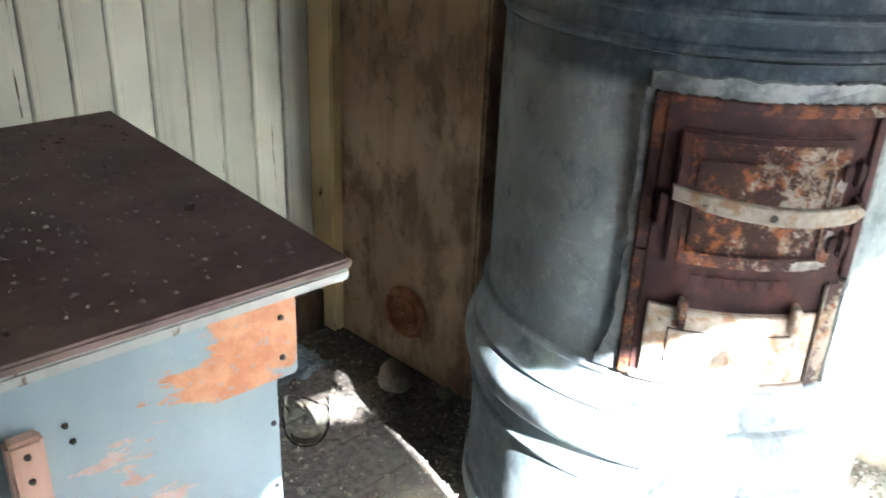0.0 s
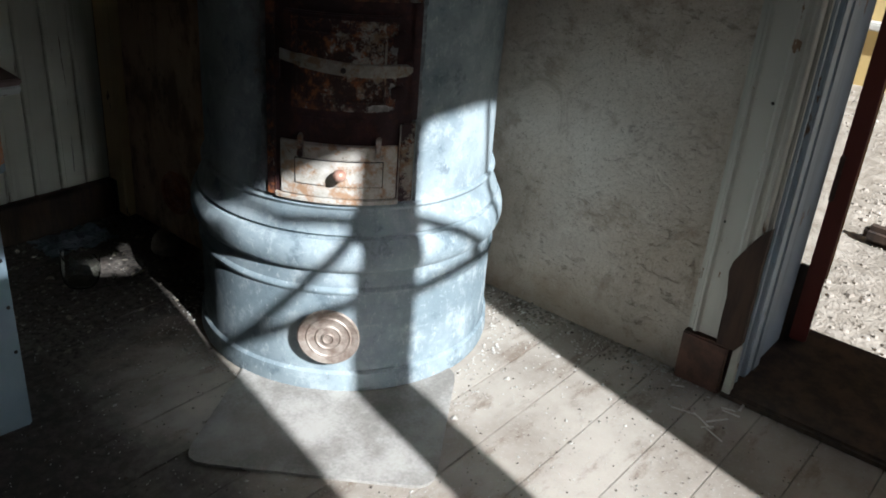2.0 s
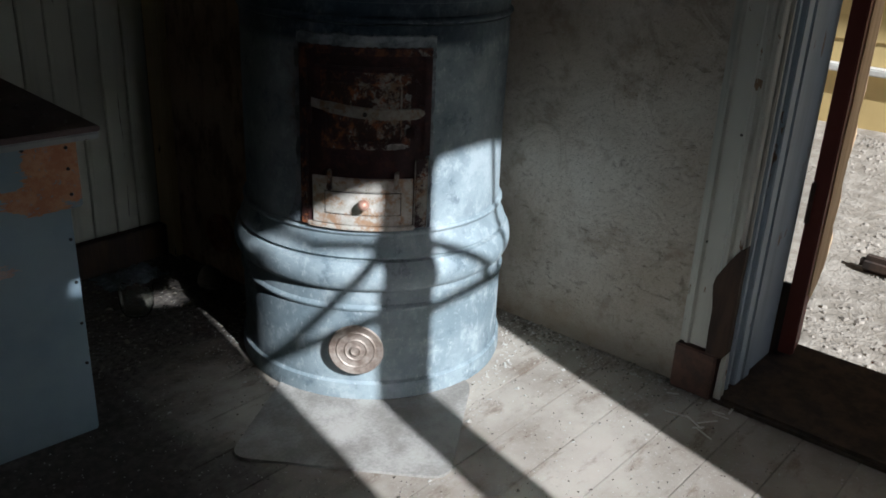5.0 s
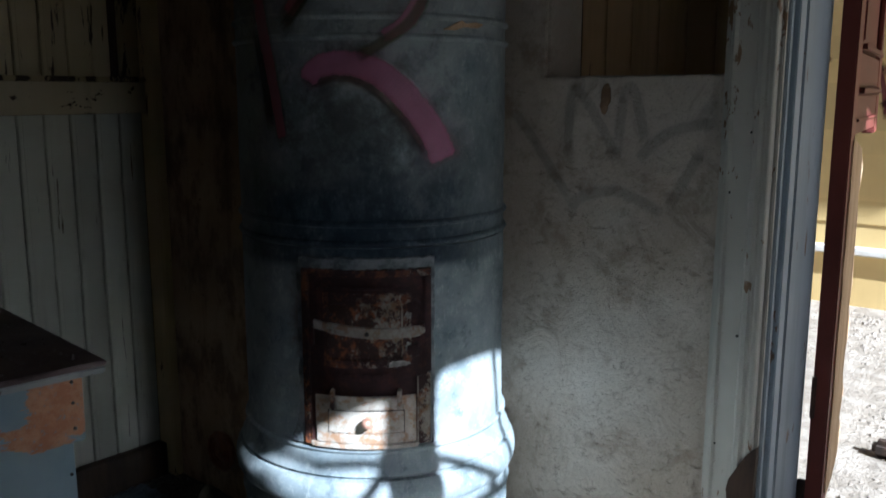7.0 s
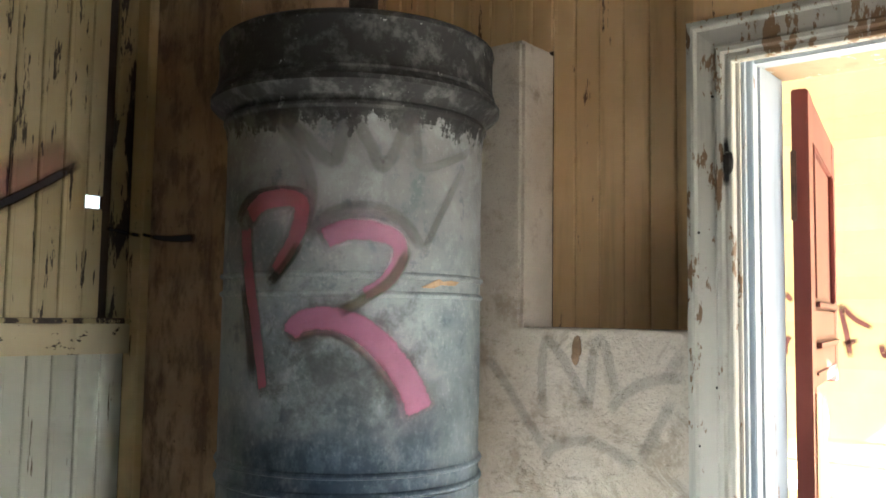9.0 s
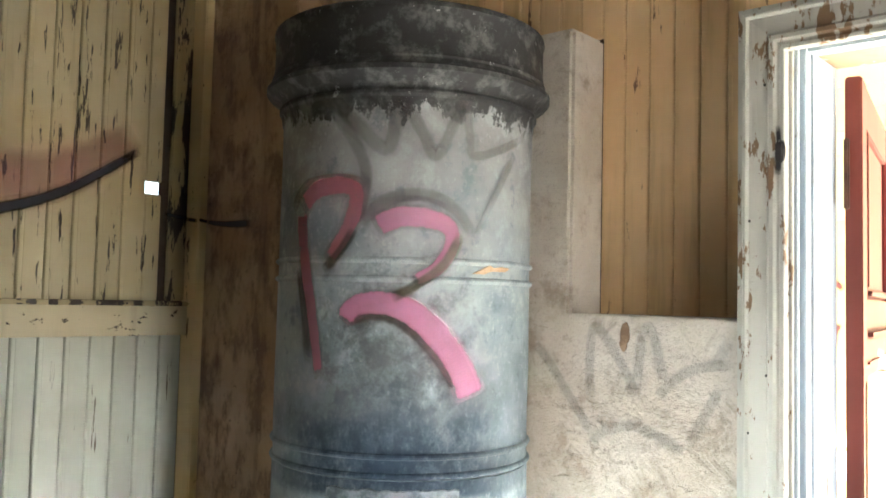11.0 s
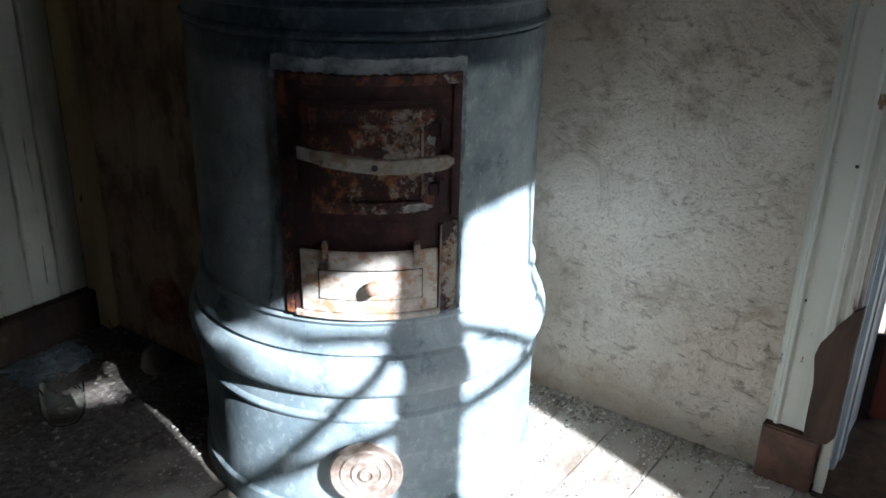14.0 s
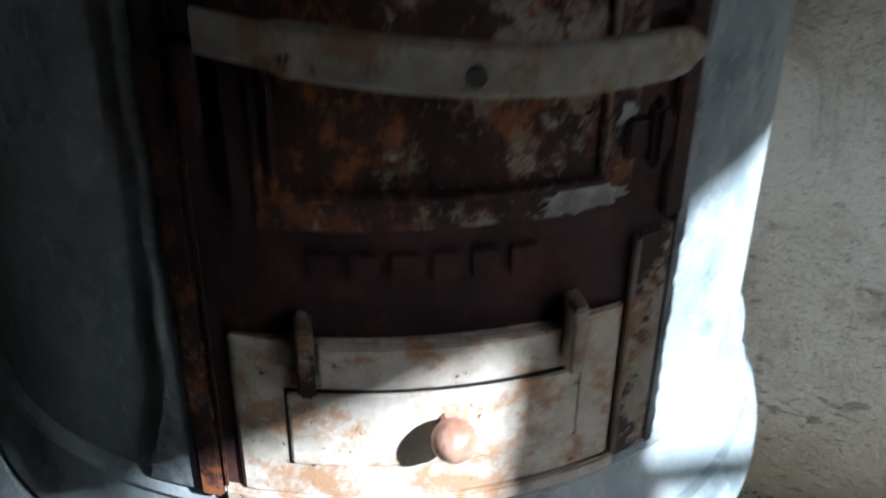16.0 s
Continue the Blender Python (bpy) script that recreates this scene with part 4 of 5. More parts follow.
for vert in bm.verts:
    vert.co = bent(*vert.co)
part("knob", bm, M_KNOB, ash, "round worn copper-coloured knob", True)

# the soot lid on the base, lying on the curved metal
lid_dir = Vector((math.cos(radians(219.2)), math.sin(radians(219.2)), 0))
LM = Matrix.Translation(STOVE + lid_dir * 0.366 + Vector((0, 0, 0.155))) @ lid_dir.to_track_quat("Z", "Y").to_matrix().to_4x4()


def dish(profile, m, steps=40):
    b = lathe(profile, (0, 0), steps)
    bmesh.ops.transform(b, matrix=m, verts=b.verts)
    return b


soot_lid = part("soot_lid", dish([(0.050, -0.02), (0.053, 0.004), (0.066, 0.006), (0.068, 0.010), (0.065, 0.013), (0.050, 0.011), (0.047, 0.014), (0.044, 0.011), (0.030, 0.010), (0.027, 0.014), (0.024, 0.011), (0.0005, 0.011)], LM),
                M_LID, stove, "round rusted tin lid with pressed rings", True)
part("lid_grip", dish([(0.013, 0.011), (0.014, 0.016), (0.011, 0.018), (0.009, 0.014), (0.0005, 0.014)], LM, 24), M_LID, soot_lid, smooth=True)


def on_stove(lift):
    def place(a, z):
        r = 0.3380 + lift
        return (STOVE.x + r * math.cos(radians(a)), STOVE.y + r * math.sin(radians(a)), z)
    return place


RAT = 0.3415 * math.pi / 180
for name, pts, w0, w1, mat, lift in (
        ("paint_stroke", [(187.4, 1.83), (194.3, 1.775), (202.4, 1.711), (207.9, 1.63), (205.2, 1.52)], 0.017, 0.011, M_GREYSPRAY, 0.003),
        ("paint_stroke", [(191.9, 1.817), (205.0, 1.741), (216.6, 1.69), (221.1, 1.80), (229.8, 1.732), (236.0, 1.679), (246.3, 1.80), (249.5, 1.742), (253.3, 1.685), (282.8, 1.756)], 0.016, 0.009, M_GREYSPRAY, 0.0032),
        ("paint_stroke", [(275.3, 1.705), (263.0, 1.595), (252.3, 1.483)], 0.009, 0.008, M_GREYSPRAY, 0.003),
        ("paint_stroke", [(206.3, 1.514), (216.5, 1.568), (231.7, 1.584), (244.3, 1.552), (252.0, 1.496)], 0.016, 0.012, M_GREYSPRAY, 0.003),
        ("paint_stroke", [(171.0, 1.555), (178.6, 1.606), (192.5, 1.621), (206.3, 1.615)], 0.013, 0.009, M_OLIVE, 0.0066),
        ("paint_stroke", [(176.6, 1.412), (180.6, 1.293), (183.8, 1.18)], 0.012, 0.011, M_OLIVE, 0.0066),
        ("paint_stroke", [(203.8, 1.501), (198.2, 1.45), (190.5, 1.405)], 0.010, 0.010, M_OLIVE, 0.0084),
        ("paint_stroke", [(246.2, 1.494), (238.9, 1.421), (228.1, 1.372), (219.6, 1.342)], 0.010, 0.010, M_OLIVE, 0.0096),
        ("paint_stroke", [(199.6, 1.28), (212.2, 1.307), (223.1, 1.289), (234.0, 1.235), (242.1, 1.172), (245.0, 1.14)], 0.013, 0.012, M_OLIVE, 0.0066),
        ("paint_stroke", [(177.1, 1.566), (179.2, 1.452), (184.3, 1.32), (187.4, 1.23), (190.0, 1.147)], 0.022, 0.013, M_RED, 0.0075),
        ("paint_stroke", [(177.2, 1.555), (186.9, 1.598), (200.5, 1.603), (204.5, 1.572), (200.5, 1.495), (191.1, 1.415)], 0.026, 0.018, M_RED, 0.0080),
        ("paint_stroke", [(212.0, 1.504), (221.0, 1.528), (231.9, 1.530), (240.9, 1.510), (242.5, 1.470), (236.7, 1.414), (227.0, 1.381)], 0.027, 0.014, M_PINK, 0.0085),
        ("paint_stroke", [(200.1, 1.286), (206.4, 1.325), (219.7, 1.328), (231.6, 1.292), (241.9, 1.229), (248.8, 1.164), (252.5, 1.112)], 0.022, 0.036, M_PINK, 0.0090)):
    stroke(name, pts, w0, w1, on_stove(lift), mat, stove, "sprayed graffiti stroke", RAT)
part("scraped_spot", prism([(252.5, 1.405), (256, 1.413), (261, 1.426), (263, 1.420), (268, 1.424), (273, 1.421), (270, 1.412), (262, 1.412), (258, 1.404)],
                           lambda a, z, k: (STOVE.x + (0.3345 + 0.0075 * k) * math.cos(radians(a)), STOVE.y + (0.3345 + 0.0075 * k) * math.sin(radians(a)), z)), M_RAW, stove, "scraped patch of bare cream undercoat")

# pale chips that draw the row of highlights along the lower bead
for i in range(9):
    a, w = 238 + 5.2 * i, 0.9 + 0.5 * (i % 3)
    part("bead_glint", prism([(a - w, 0.931), (a - w * 0.6, 0.9345), (a + w, 0.9335), (a + w * 0.7, 0.930)],
                        lambda u, v, k: (STOVE.x + (0.3375 + 0.0048 * k) * math.cos(radians(u)), STOVE.y + (0.3375 + 0.0048 * k) * math.sin(radians(u)), v)), M_CEMENT, stove, "pale chip drawn as a glint on the bead")

# graffiti on the walls
def on_east(y, z):
    return (FACE - 0.003, y, z)


def on_north(x, z):
    return (x, NORTH - 0.009, z)


for pts in ([(0.515, 1.221), (0.466, 1.174), (0.389, 1.075), (0.314, 0.98)], [(0.314, 0.957), (0.288, 0.993), (0.193, 1.02), (0.111, 0.998), (0.047, 0.97)], [(0.328, 1.079), (0.324, 1.255), (0.292, 1.266), (0.23, 1.182), (0.183, 1.10)],
            [(0.183, 1.10), (0.170, 1.242), (0.149, 1.282), (0.124, 1.229), (0.103, 1.136)], [(0.121, 1.099), (0.083, 1.144), (0.015, 1.182), (-0.084, 1.199)], [(0.04, 0.979), (-0.004, 1.057), (-0.053, 1.15)], [(-0.03, 1.184), (-0.074, 1.26)]):
    tagged(stroke("graffiti_line", pts, 0.013, 0.012, on_east, M_BLUESPRAY, None, "faded grey sprayed line on the plaster wall"), category="graffiti", group="sprayed lines", kind="structure")
tagged(stroke("graffiti_line", [(0.40, 1.62), (0.578, 1.565), (0.655, 1.578), (0.751, 1.61), (0.869, 1.671), (1.052, 1.793)], 0.017, 0.011, on_north, M_BLACKSPRAY, None, "black sprayed curve on the cream boards"), category="graffiti", group="sprayed lines", kind="structure")
tagged(stroke("graffiti_mist", [(0.60, 1.66), (0.751, 1.67), (0.90, 1.74), (1.04, 1.84)], 0.075, 0.045, lambda x, z: (x, NORTH - 0.0075, z), M_PINKMIST, None, "pink spray mist above the black curve"), category="graffiti", kind="structure")
tagged(stroke("graffiti_line", [(1.150, 1.602), (1.20, 1.596), (1.236, 1.592)], 0.005, 0.005, lambda x, z: (x, NORTH - 0.0065, z), M_BLACKSPRAY, None, "thin black sprayed line on the worn board"), category="graffiti", group="sprayed lines", kind="structure")
tagged(stroke("graffiti_line", [(1.60, 1.592), (1.53, 1.582)], 0.005, 0.005, lambda y, z: (1.2350, y, z), M_BLACKSPRAY, None, "thin black sprayed line on the post"), category="graffiti", group="sprayed lines", kind="structure")
tagged(stroke("graffiti_line", [(1.237, 1.587), (1.253, 1.584), (1.269, 1.582)], 0.0045, 0.0045, lambda x, z: (x, NORTH - 0.0742, z), M_BLACKSPRAY, None, "thin black sprayed line across the post"), category="graffiti", group="sprayed lines", kind="structure")
tagged(stroke("graffiti_line", [(1.53, 1.582), (1.42, 1.570), (1.27, 1.566)], 0.005, 0.012, lambda y, z: (1.2665, y, z), M_BLACKSPRAY, None, "black sprayed line ending on the brown plaster"), category="graffiti", group="sprayed lines", kind="structure")

# ---- the chest ----
CM = Matrix.Translation((0.568, 0.655, 0)) @ Matrix.Rotation(radians(-5.0), 4, "Z")  # the lid's front corner; it runs to -x and +y
chest = thing("wooden_chest", (0.568, 0.655, 0), "pale blue painted wooden chest with a dark brown lid", "chest")


def plank(name, a, b, material, label="", parent=None, bevel=0.004):
    return part(name, boxed(a, b, bevel, CM), material, parent or chest, label)


CW, CD = 1.05, 0.668
chest_lid = plank("lid", (-CW, 0.0, 0.7355), (0.0, CD, 0.747), M_CHESTLID, "dark brown lid strewn with flakes", bevel=0.003)
plank("lid_edge", (-CW, 0.003, 0.7205), (-0.002, CD - 0.004, 0.735), M_LIDEDGE, "", chest_lid, 0.003)
body = plank("front_panel", (-CW + 0.02, 0.118, 0.0), (-0.032, 0.139, 0.56), M_CHEST, "pale blue front board with bare spots")
plank("front_rail", (-CW + 0.02, 0.100, 0.553), (-0.012, 0.1175, 0.720), M_CHEST, "pale blue rail, bare orange wood at its end")
plank("side_panel", (-0.053, 0.1395, 0.0), (-0.032, CD - 0.04, 0.720), M_CHEST)
plank("side_panel", (-CW + 0.02, 0.1395, 0.0), (-CW + 0.041, CD - 0.04, 0.720), M_CHEST)
plank("back_panel", (-CW + 0.0415, CD - 0.062, 0.0), (-0.0535, CD - 0.041, 0.720), M_CHEST)
batten = plank("batten", (-0.352, 0.078, 0.10), (-0.316, 0.0995, 0.612), M_PINKWOOD, "peeled pinkish batten with nails")
NAIL = bmesh.new()
bmesh.ops.create_cone(NAIL, cap_ends=True, segments=10, radius1=0.0042, radius2=0.003, depth=0.004)
bmesh.ops.transform(NAIL, matrix=Matrix.Rotation(radians(90), 4, "X"), verts=NAIL.verts)
nail_mesh = mesh_of(NAIL, "nail", M_IRON)
for owner, x, y, z in [(batten, -0.334, 0.077, 0.595), (batten, -0.334, 0.077, 0.565), (body, -0.29, 0.099, 0.60), (body, -0.285, 0.099, 0.578), (body, -0.12, 0.099, 0.692), (body, -0.035, 0.099, 0.685), (body, -0.035, 0.099, 0.64), (body, -0.035, 0.099, 0.585),
                       (body, -0.042, 0.117, 0.48), (body, -0.042, 0.117, 0.38), (body, -0.042, 0.117, 0.28), (body, -0.042, 0.117, 0.18)]:
    ob = new("nail", nail_mesh)
    ob.parent = owner
    ob.matrix_basis = CM @ Matrix.Translation((x, y, z))

for z, y in ((0.42, -0.125), (0.70, -0.165), (0.86, -0.205), (1.04, -0.125), (1.18, -0.170), (1.36, -0.205), (1.55, -0.128), (1.88, -0.165)):
    ob = new("nail", nail_mesh)
    ob.parent = door_frame
    ob.matrix_parent_inverse = Matrix.Translation(door_frame.location).inverted()
    ob.matrix_basis = Matrix.Translation((CX - 0.0195 if y < -0.13 else CX - 0.019, y, z)) @ Matrix.Rotation(radians(-90), 4, "Z")
# ---- small things by the stove ----
disc_dir = Vector((-1, 0, 0.0))
WM = Matrix.Translation((1.2695, 1.294, 0.150)) @ disc_dir.to_track_quat("Z", "Y").to_matrix().to_4x4()
rosette = thing("flue_plate", (1.27, 1.294, 0.08), "round dull copper flue cover on the brown plaster", "cover plate")
part("plate", dish([(0.063, 0.0), (0.066, 0.012), (0.061, 0.018), (0.053, 0.017), (0.050, 0.011), (0.044, 0.011), (0.041, 0.018), (0.036, 0.018), (0.033, 0.011), (0.024, 0.011), (0.021, 0.018), (0.016, 0.018), (0.014, 0.011), (0.0005, 0.011)], WM), M_COPPER, rosette, smooth=True)
part("boss", dish([(0.010, 0.010), (0.011, 0.020), (0.008, 0.023), (0.0005, 0.021)], WM, 20), M_COPPER, rosette, smooth=True)


def lump(name, place, r, squash, material, seed, label, category, rough=0.35):
    b = bmesh.new()
    bmesh.ops.create_icosphere(b, subdivisions=3, radius=r)
    for v in b.verts:
        q = v.co * (2.2 / (r * 3)) + Vector((seed, seed * 2, 0))
        v.co *= 1 + rough * noise.noise(q) + 0.25 * rough * noise.noise(q * 3.1)
        v.co.z *= squash
    low = min(v.co.z for v in b.verts)
    bmesh.ops.transform(b, matrix=Matrix.Translation((place[0], place[1], place[2] - low)), verts=b.verts)
    return tagged(part(name, b, material), label, category)


lump("stone", (1.175, 1.235, 0.0), 0.040, 0.95, M_ROCK, 3, "rough grey stone on the floor by the brown plaster", "stone")
lump("plaster_lump", (1.235, 1.135, 0.0), 0.018, 0.9, M_ROCK, 7, "small crumbled plaster lump at the wall's foot", "rubble")
jar = thing("glass_jar", (0.905, 1.215, 0.0), "broken clear glass jar standing on the dirty floor", "jar")
JM = Matrix.Translation((0.905, 1.215, 0.004)) @ Matrix.Rotation(radians(40), 4, "Z") @ Matrix.Rotation(radians(9), 4, "Y")
b = lathe([(0.001, 0.004), (0.022, 0.003), (0.034, 0.008), (0.044, 0.022), (0.049, 0.042), (0.050, 0.066), (0.048, 0.088), (0.045, 0.087), (0.047, 0.066), (0.046, 0.043), (0.041, 0.025), (0.032, 0.012), (0.021, 0.007), (0.001, 0.007)], (0, 0), 32)
for v in b.verts:
    if v.co.z > 0.06:
        v.co.z += 0.028 * noise.noise(Vector((v.co.x * 34, v.co.y * 34, 0.3)))
bmesh.ops.transform(b, matrix=JM, verts=b.verts)
part("jar_body", b, M_GLASS, jar, smooth=True)
part("dirt_in_jar", dish([(0.0005, 0.010), (0.024, 0.012), (0.034, 0.017), (0.030, 0.026), (0.012, 0.030), (0.0005, 0.028)], JM, 24), M_DIRT, jar, "dark dirt in the jar's bottom")
rnd = random.Random(5)
for i in range(7):
    x, y, r = 0.985 + rnd.uniform(-0.03, 0.09), 1.18 + rnd.uniform(-0.07, 0.03), rnd.uniform(0.007, 0.018)
    tri = [(x + r * math.cos(a), y + r * math.sin(a)) for a in sorted(rnd.uniform(0, 6.28) for _ in range(4))]
    tilt = rnd.uniform(-0.3, 0.3)
    tagged(part("glass_shard", prism(tri, lambda u, v, k: (u, v, 0.007 + 0.003 * k + tilt * (u - x))), M_GLASS), "clear glass shard lying on the dusty floor", "shard", "glass shards")

b = bmesh.new()
bmesh.ops.create_grid(b, x_segments=26, y_segments=20, size=0.5)
for v in b.verts:
    q = Vector((v.co.x * 6, v.co.y * 6, 4.0))
    v.co.z = 0.020 * abs(noise.noise(q)) + 0.012 * abs(noise.noise(q * 2.3)) + 0.003
    v.co.x, v.co.y = 1.03 + v.co.x * 0.20 + 0.02 * noise.noise(q + Vector((9, 0, 0))), 1.475 + v.co.y * 0.14 + 0.02 * noise.noise(q + Vector((0, 9, 0)))
tagged(part("crumpled_sheet", b, M_PLASTIC, smooth=True), "crumpled dirty blue-grey plastic sheet behind the chest", "plastic sheet")
rnd = random.Random(31)
for i in range(9):
    x, y, a, l = 1.60 + rnd.uniform(-0.06, 0.10), -0.20 + rnd.uniform(-0.09, 0.10), rnd.uniform(0, 3.14), rnd.uniform(0.012, 0.030)
    m = Matrix.Translation((x, y, 0.0035)) @ Matrix.Rotation(a, 4, "Z") @ Matrix.Rotation(rnd.uniform(-0.08, 0.08), 4, "Y")
    tagged(part("paint_sliver", boxed((-l, -0.0025, -0.001), (l, 0.0025, 0.001), 0.0005, m), M_WHITEWOOD), "curled white paint sliver on the floor by the doorway", "paint chip", "paint slivers")

# the sheet of metal on the floor in front of the stove
corners = [(0.683, 0.467), (0.974, 0.060), (1.330, 0.290), (1.08, 0.70)]
out = []
for i, c in enumerate(corners):
    p, q = Vector(corners[i - 1]), Vector(corners[(i + 1) % 4])
    c = Vector(c)
    for k in range(5):
        t = k / 4
        a, b2 = c + (p - c).normalized() * 0.05, c + (q - c).normalized() * 0.05
        out.append(tuple((1 - t) ** 2 * a + 2 * t * (1 - t) * c + t * t * b2))
plate = tagged(part("hearth_plate", prism(out, lambda u, v, k: (u, v, 0.0005 + 0.0065 * k)), M_SHEET), "dusty grey sheet-metal hearth plate before the stove", "hearth plate")


def scatter(name, count, area, size, material, label, category, seed, z=0.0, m=None, keep=None):
    """Flakes and crumbs: many small bent chips in one mesh."""
    rnd, verts, faces = random.Random(seed), [], []
    while len(faces) < count * 4:
        x, y = rnd.uniform(area[0], area[2]), rnd.uniform(area[1], area[3])
        if keep and not keep(x, y, rnd):
            continue
        r, t = rnd.uniform(*size) * (2.0 if rnd.random() < 0.06 else 1.0), rnd.uniform(0, 6.28)
        k = len(verts)
        for i in range(4):
            a = t + i * 1.571 + rnd.uniform(-0.5, 0.5)
            q = rnd.uniform(0.5, 1.2)
            verts.append((x + r * q * math.cos(a), y + r * 0.8 * q * math.sin(a), z + 0.0008 + rnd.uniform(0, 0.25) * r))
        verts.append((x, y, z + 0.002 + r * rnd.uniform(0.2, 0.6)))
        faces += [(k + i, k + (i + 1) % 4, k + 4) for i in range(4)]
    me = bpy.data.meshes.new(name)
    me.from_pydata([tuple(m @ Vector(v)) for v in verts] if m else verts, [], faces)
    me.materials.append(material)
    return tagged(new(name, me), label, category, kind="stuff")


def clear(x, y, rnd):
    """Nothing under the stove, the chest or the masonry."""
    d = math.hypot(x - STOVE.x, y - STOVE.y)
    return d > 0.378 and not (x < 0.60 and y > 0.76) and not (x > 1.26 and y > 1.08) and x < 1.72


def at_edges(x, y, rnd):
    d = math.hypot(x - STOVE.x, y - STOVE.y)
    return clear(x, y, rnd) and (rnd.random() < math.exp(-(d - 0.378) / 0.03) or rnd.random() < math.exp(-(1.72 - x) / 0.07))


scatter("floor_flakes", 2600, (0.1, -0.9, 1.72, 1.58), (0.0008, 0.0034), M_DEBRIS, "pale paint flakes scattered over the floor", "debris", 11, keep=clear)
scatter("floor_crumbs", 1100, (0.4, -0.5, 1.72, 1.58), (0.001, 0.0038), M_DIRT, "dark crumbs of dirt on the floor", "debris", 12, keep=clear)
scatter("edge_rubble", 1500, (0.9, -0.2, 1.72, 1.1), (0.0018, 0.0062), M_DEBRIS, "crumbled plaster along the stove's foot and wall", "debris", 13, keep=at_edges)
scatter("wall_rubble", 420, (1.56, -0.10, 1.725, 0.60), (0.002, 0.008), M_ROCK, "crumbled plaster and grit along the wall's foot", "debris", 17, keep=lambda x, y, rnd: math.hypot(x - STOVE.x, y - STOVE.y) > 0.36 and rnd.random() < math.exp(-(1.725 - x) / 0.04))
scatter("corner_litter", 260, (0.6, 0.95, 1.26, 1.56), (0.003, 0.010), M_ROCK, "grey litter and dirt behind the chest", "debris", 15, keep=clear)
scatter("lid_flakes", 620, (-1.0, 0.03, -0.03, 0.64), (0.0008, 0.0054), M_LIDDUST, "paint flakes and dust on the chest lid", "debris", 14, z=0.7472, m=CM)
scatter("lid_crumbs", 260, (-1.0, 0.03, -0.03, 0.64), (0.002, 0.006), M_DIRT, "dark crumbs on the chest lid", "debris", 16, z=0.7472, m=CM)

# ---- outside the door ----
GROUND = -0.15
bm = bmesh.new()
bmesh.ops.create_grid(bm, x_segments=60, y_segments=60, size=1)
for v in bm.verts:
    x, y = v.co.x, v.co.y
    v.co = Vector((30 * x * abs(x) + 3.4, 30 * y * abs(y), 0))
    near = max(0.0, 1 - math.hypot(v.co.x - 4, v.co.y) / 5)
    v.co.z = GROUND + near * 0.03 * noise.noise(v.co * 1.7) - (0.2 if v.co.x < 2.0 and v.co.x > -3 and abs(v.co.y) < 3 else 0)
tagged(part("ground", bm, M_GRAVEL), "pale dry gravel yard outside the door", "ground", kind="structure")
rnd = random.Random(21)
verts, faces = [], []
for i in range(3800):
    x, y, r = rnd.uniform(2.4, 5.7), rnd.uniform(-1.3, 1.2), rnd.choice((0.004, 0.005, 0.007, 0.009, 0.014)) * rnd.uniform(0.6, 1.3)
    k = len(verts)
    ring = [rnd.uniform(0.7, 1.2) for _ in range(6)]
    verts += [(x + r * q * math.cos(a * 1.047), y + r * q * math.sin(a * 1.047), GROUND - 0.004) for a, q in enumerate(ring)]
    verts += [(x + 0.6 * r * q * math.cos(a * 1.047), y + 0.6 * r * q * math.sin(a * 1.047), GROUND + 0.34 * r) for a, q in enumerate(ring)]
    faces += [(k + a, k + (a + 1) % 6, k + 6 + (a + 1) % 6, k + 6 + a) for a in range(6)] + [tuple(k + 6 + a for a in range(6))]
me = bpy.data.meshes.new("loose_stones")
me.from_pydata(verts, [], faces)
me.materials.append(M_STONES)
tagged(new("loose_stones", me), "loose pale stones lying on the gravel", "stones", kind="stuff")
tagged(part("fallen_branch", boxed((3.30, -1.2, GROUND), (3.37, 0.06, GROUND + 0.07), 0.02, Matrix.Rotation(radians(-3), 4, "Z")), M_GAP), "dark weathered pole lying on the gravel", "pole")

facade = thing("yellow_house", (5.95, 0, GROUND), "yellow weatherboarded house across the yard", "house")
part("wall", boxed((5.96, -3.5, GROUND - 0.1), (6.3, 5.0, 4.2)), M_YELLOW, facade)
part("plinth", boxed((5.90, -3.5, GROUND - 0.1), (5.959, 5.0, 0.20)), M_YELLOW, facade)
part("water_board", boxed((5.84, -3.5, 0.201), (5.97, 5.0, 0.25), 0.01), M_WHITEWOOD, facade, "white sloping water board")
part("roof", prism([(4.65, 4.15), (9.5, 6.3), (9.5, 6.45), (4.65, 4.30)], lambda u, v, k: (u, -4.6 + 10.1 * k, v)), M_OXBLOOD, facade, "dark red roof edge")
for pts in ([(0.57, 1.10), (0.595, 1.27), (0.635, 1.46)], [(0.635, 1.46), (0.54, 1.36), (0.43, 1.30)], [(0.62, 1.19), (0.52, 1.22)], [(0.385, 1.20), (0.36, 1.12), (0.33, 1.18)], [(0.99, 1.54), (0.94, 1.47)], [(0.96, 1.24), (0.99, 1.18), (0.99, 1.10)]):
    stroke("paint_stroke", pts, 0.016, 0.013, lambda y, z: (5.928, y, z), M_OXSPRAY, facade, "dark sprayed mark on the yellow boards")

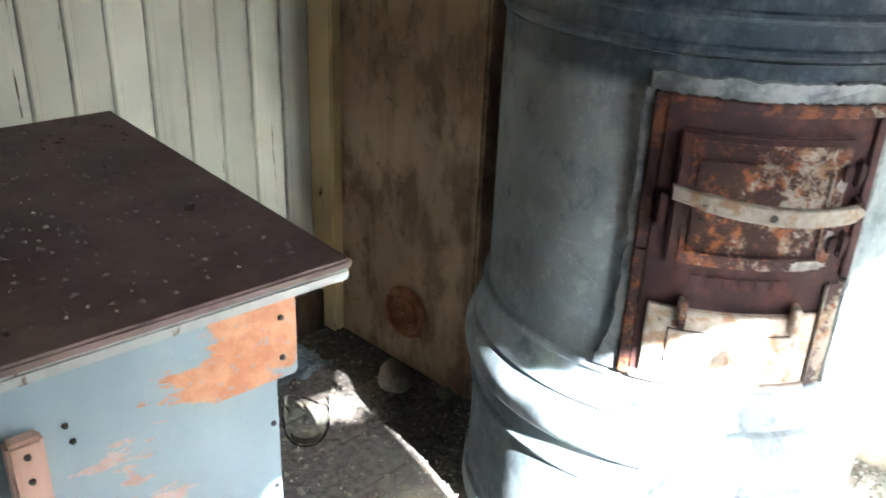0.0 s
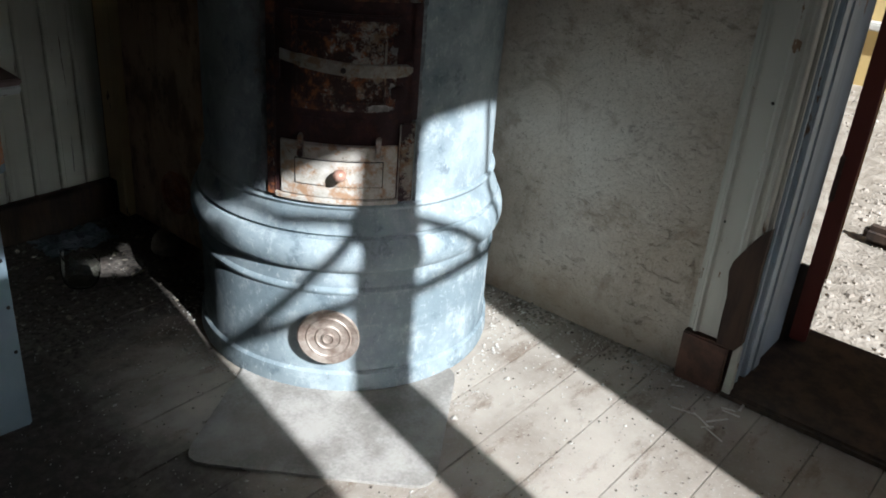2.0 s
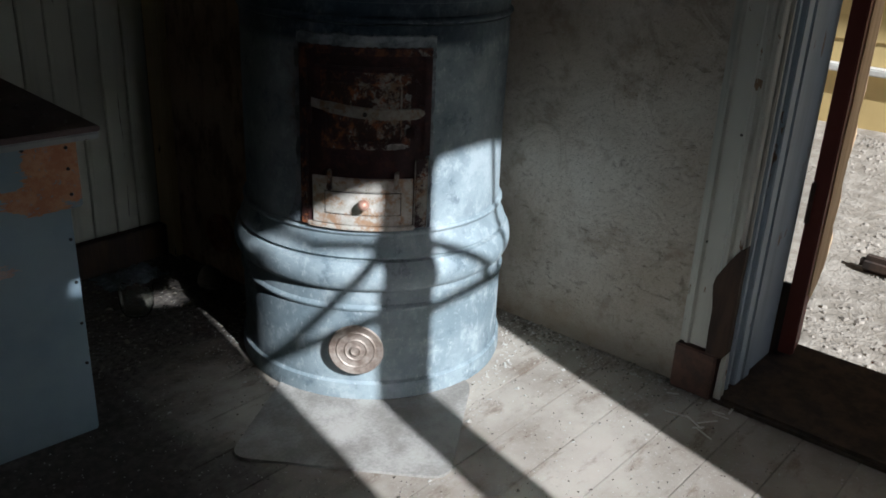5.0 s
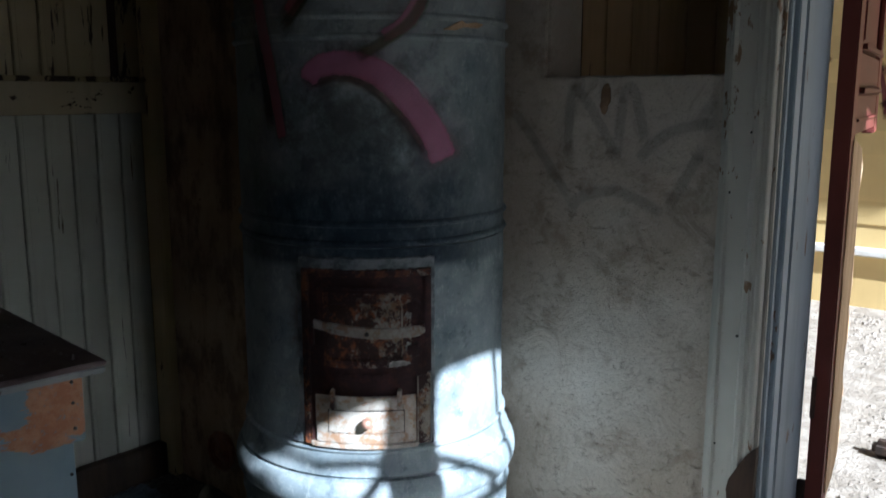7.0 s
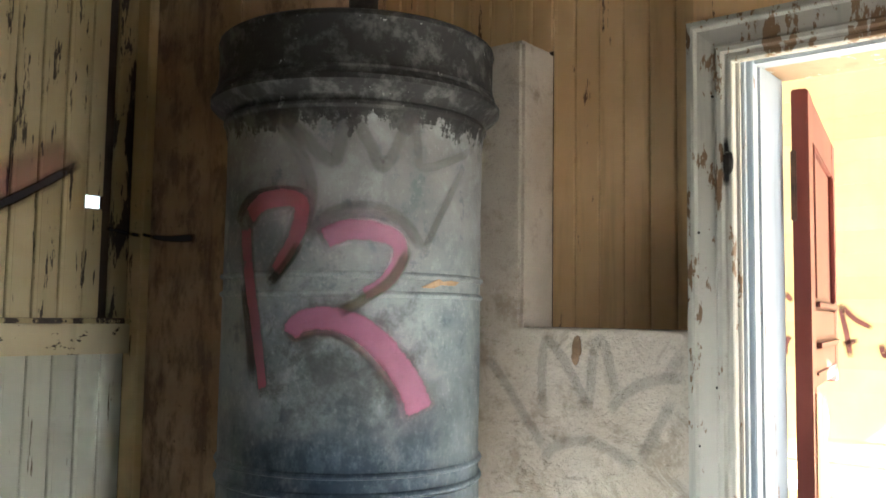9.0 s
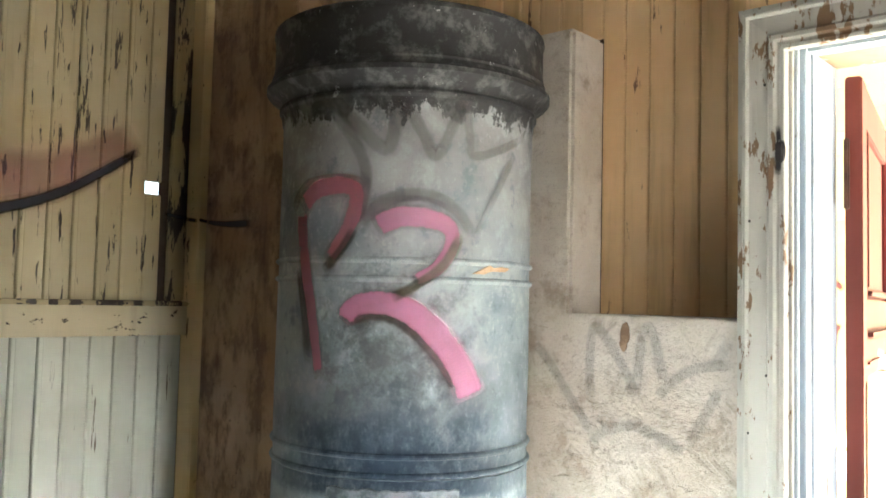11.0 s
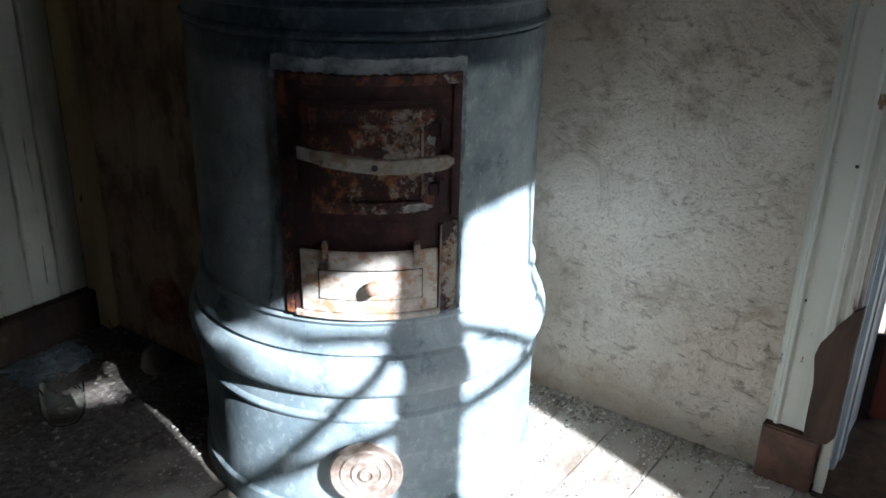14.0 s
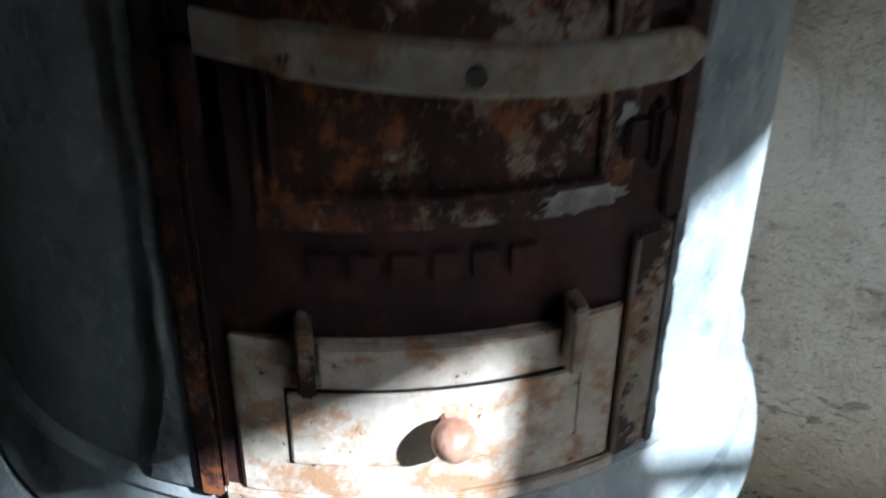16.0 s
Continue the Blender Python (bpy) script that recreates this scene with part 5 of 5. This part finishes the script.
# ---- boards and planks, last ----
def upright(width, height):
    """An upright board with rounded long edges, its face towards -y."""
    w, c = width - 0.0036, 0.0038
    prof = [(-w / 2, 0.014), (-w / 2, c), (-w / 2 + c, 0.0), (-w / 2 + 0.012, 0.0), (-w / 2 + 0.0135, 0.0009), (-w / 2 + 0.0155, 0.0), (w / 2 - c, 0.0), (w / 2, c), (w / 2, 0.014)]
    return prism(prof, lambda u, v, k: (u, v, height * k))


LOWB = mesh_of(upright(0.0785, 1.09), "board", M_LOW)
HIGHB = mesh_of(upright(0.0785, 1.30), "board", M_HIGH)
pieces("board", LOWB, [Matrix.Translation((1.196 - 0.0785 * i, NORTH + rnd.uniform(-0.001, 0.001), 0.114)) for i in range(37)], wall_north)
pieces("board", HIGHB, [Matrix.Translation((1.046 - 0.0785 * i, NORTH + rnd.uniform(-0.001, 0.001), 1.317)) for i in range(36)], wall_north)
# the last board has a hole in it
hole = bmesh.new()
for a, b in (((1.0845, 1.317), (1.140, 1.662)), ((1.0845, 1.702), (1.140, TOP - 0.003))):
    box(hole, (a[0], NORTH, a[1]), (b[0], NORTH + 0.014, b[1]), 0.003)
part("board", hole, M_HIGH, wall_north)
part("backing", boxed((1.04, NORTH + 0.0142, 1.318), (1.088, NORTH + 0.0148, TOP - 0.003)), M_GAP, wall_north)
part("backing", boxed((1.136, NORTH + 0.0125, 1.318), (1.240, NORTH + 0.0145, TOP - 0.003)), M_GAP, wall_north)
part("board", boxed((1.170, NORTH - 0.004, 1.318), (1.2365, NORTH + 0.012, TOP - 0.003), 0.004), M_WORN, wall_north, "worn board with most of its paint gone")
OCH = mesh_of(upright(0.0780, TOP - 1.3155), "board", M_OCHRE)
turn = Matrix.Rotation(radians(-90), 4, "Z")
pieces("board", OCH, [Matrix.Translation((BACK, 0.360 - 0.078 * i, 1.3125)) @ turn for i in range(7)], wall_east)
TALL = mesh_of(upright(0.0780, TOP - 2.150), "board", M_OCHRE)
pieces("board", TALL, [Matrix.Translation((BACK, 0.438 + 0.078 * i, 2.146)) @ turn for i in range(9)], wall_east)
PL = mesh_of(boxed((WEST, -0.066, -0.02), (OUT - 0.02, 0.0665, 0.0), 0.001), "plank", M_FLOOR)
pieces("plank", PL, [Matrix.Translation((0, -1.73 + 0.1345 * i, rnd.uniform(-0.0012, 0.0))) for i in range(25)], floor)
WB = mesh_of(prism([(0.0, 0.0), (-0.022, 0.0), (-0.010, 0.158), (0.0, 0.158)], lambda u, v, k: (u, -3.5 + 8.5 * k, v)), "weatherboard", M_YELLOW)
pieces("weatherboard", WB, [Matrix.Translation((5.957, 0, 0.252 + 0.155 * i)) for i in range(26)], facade)
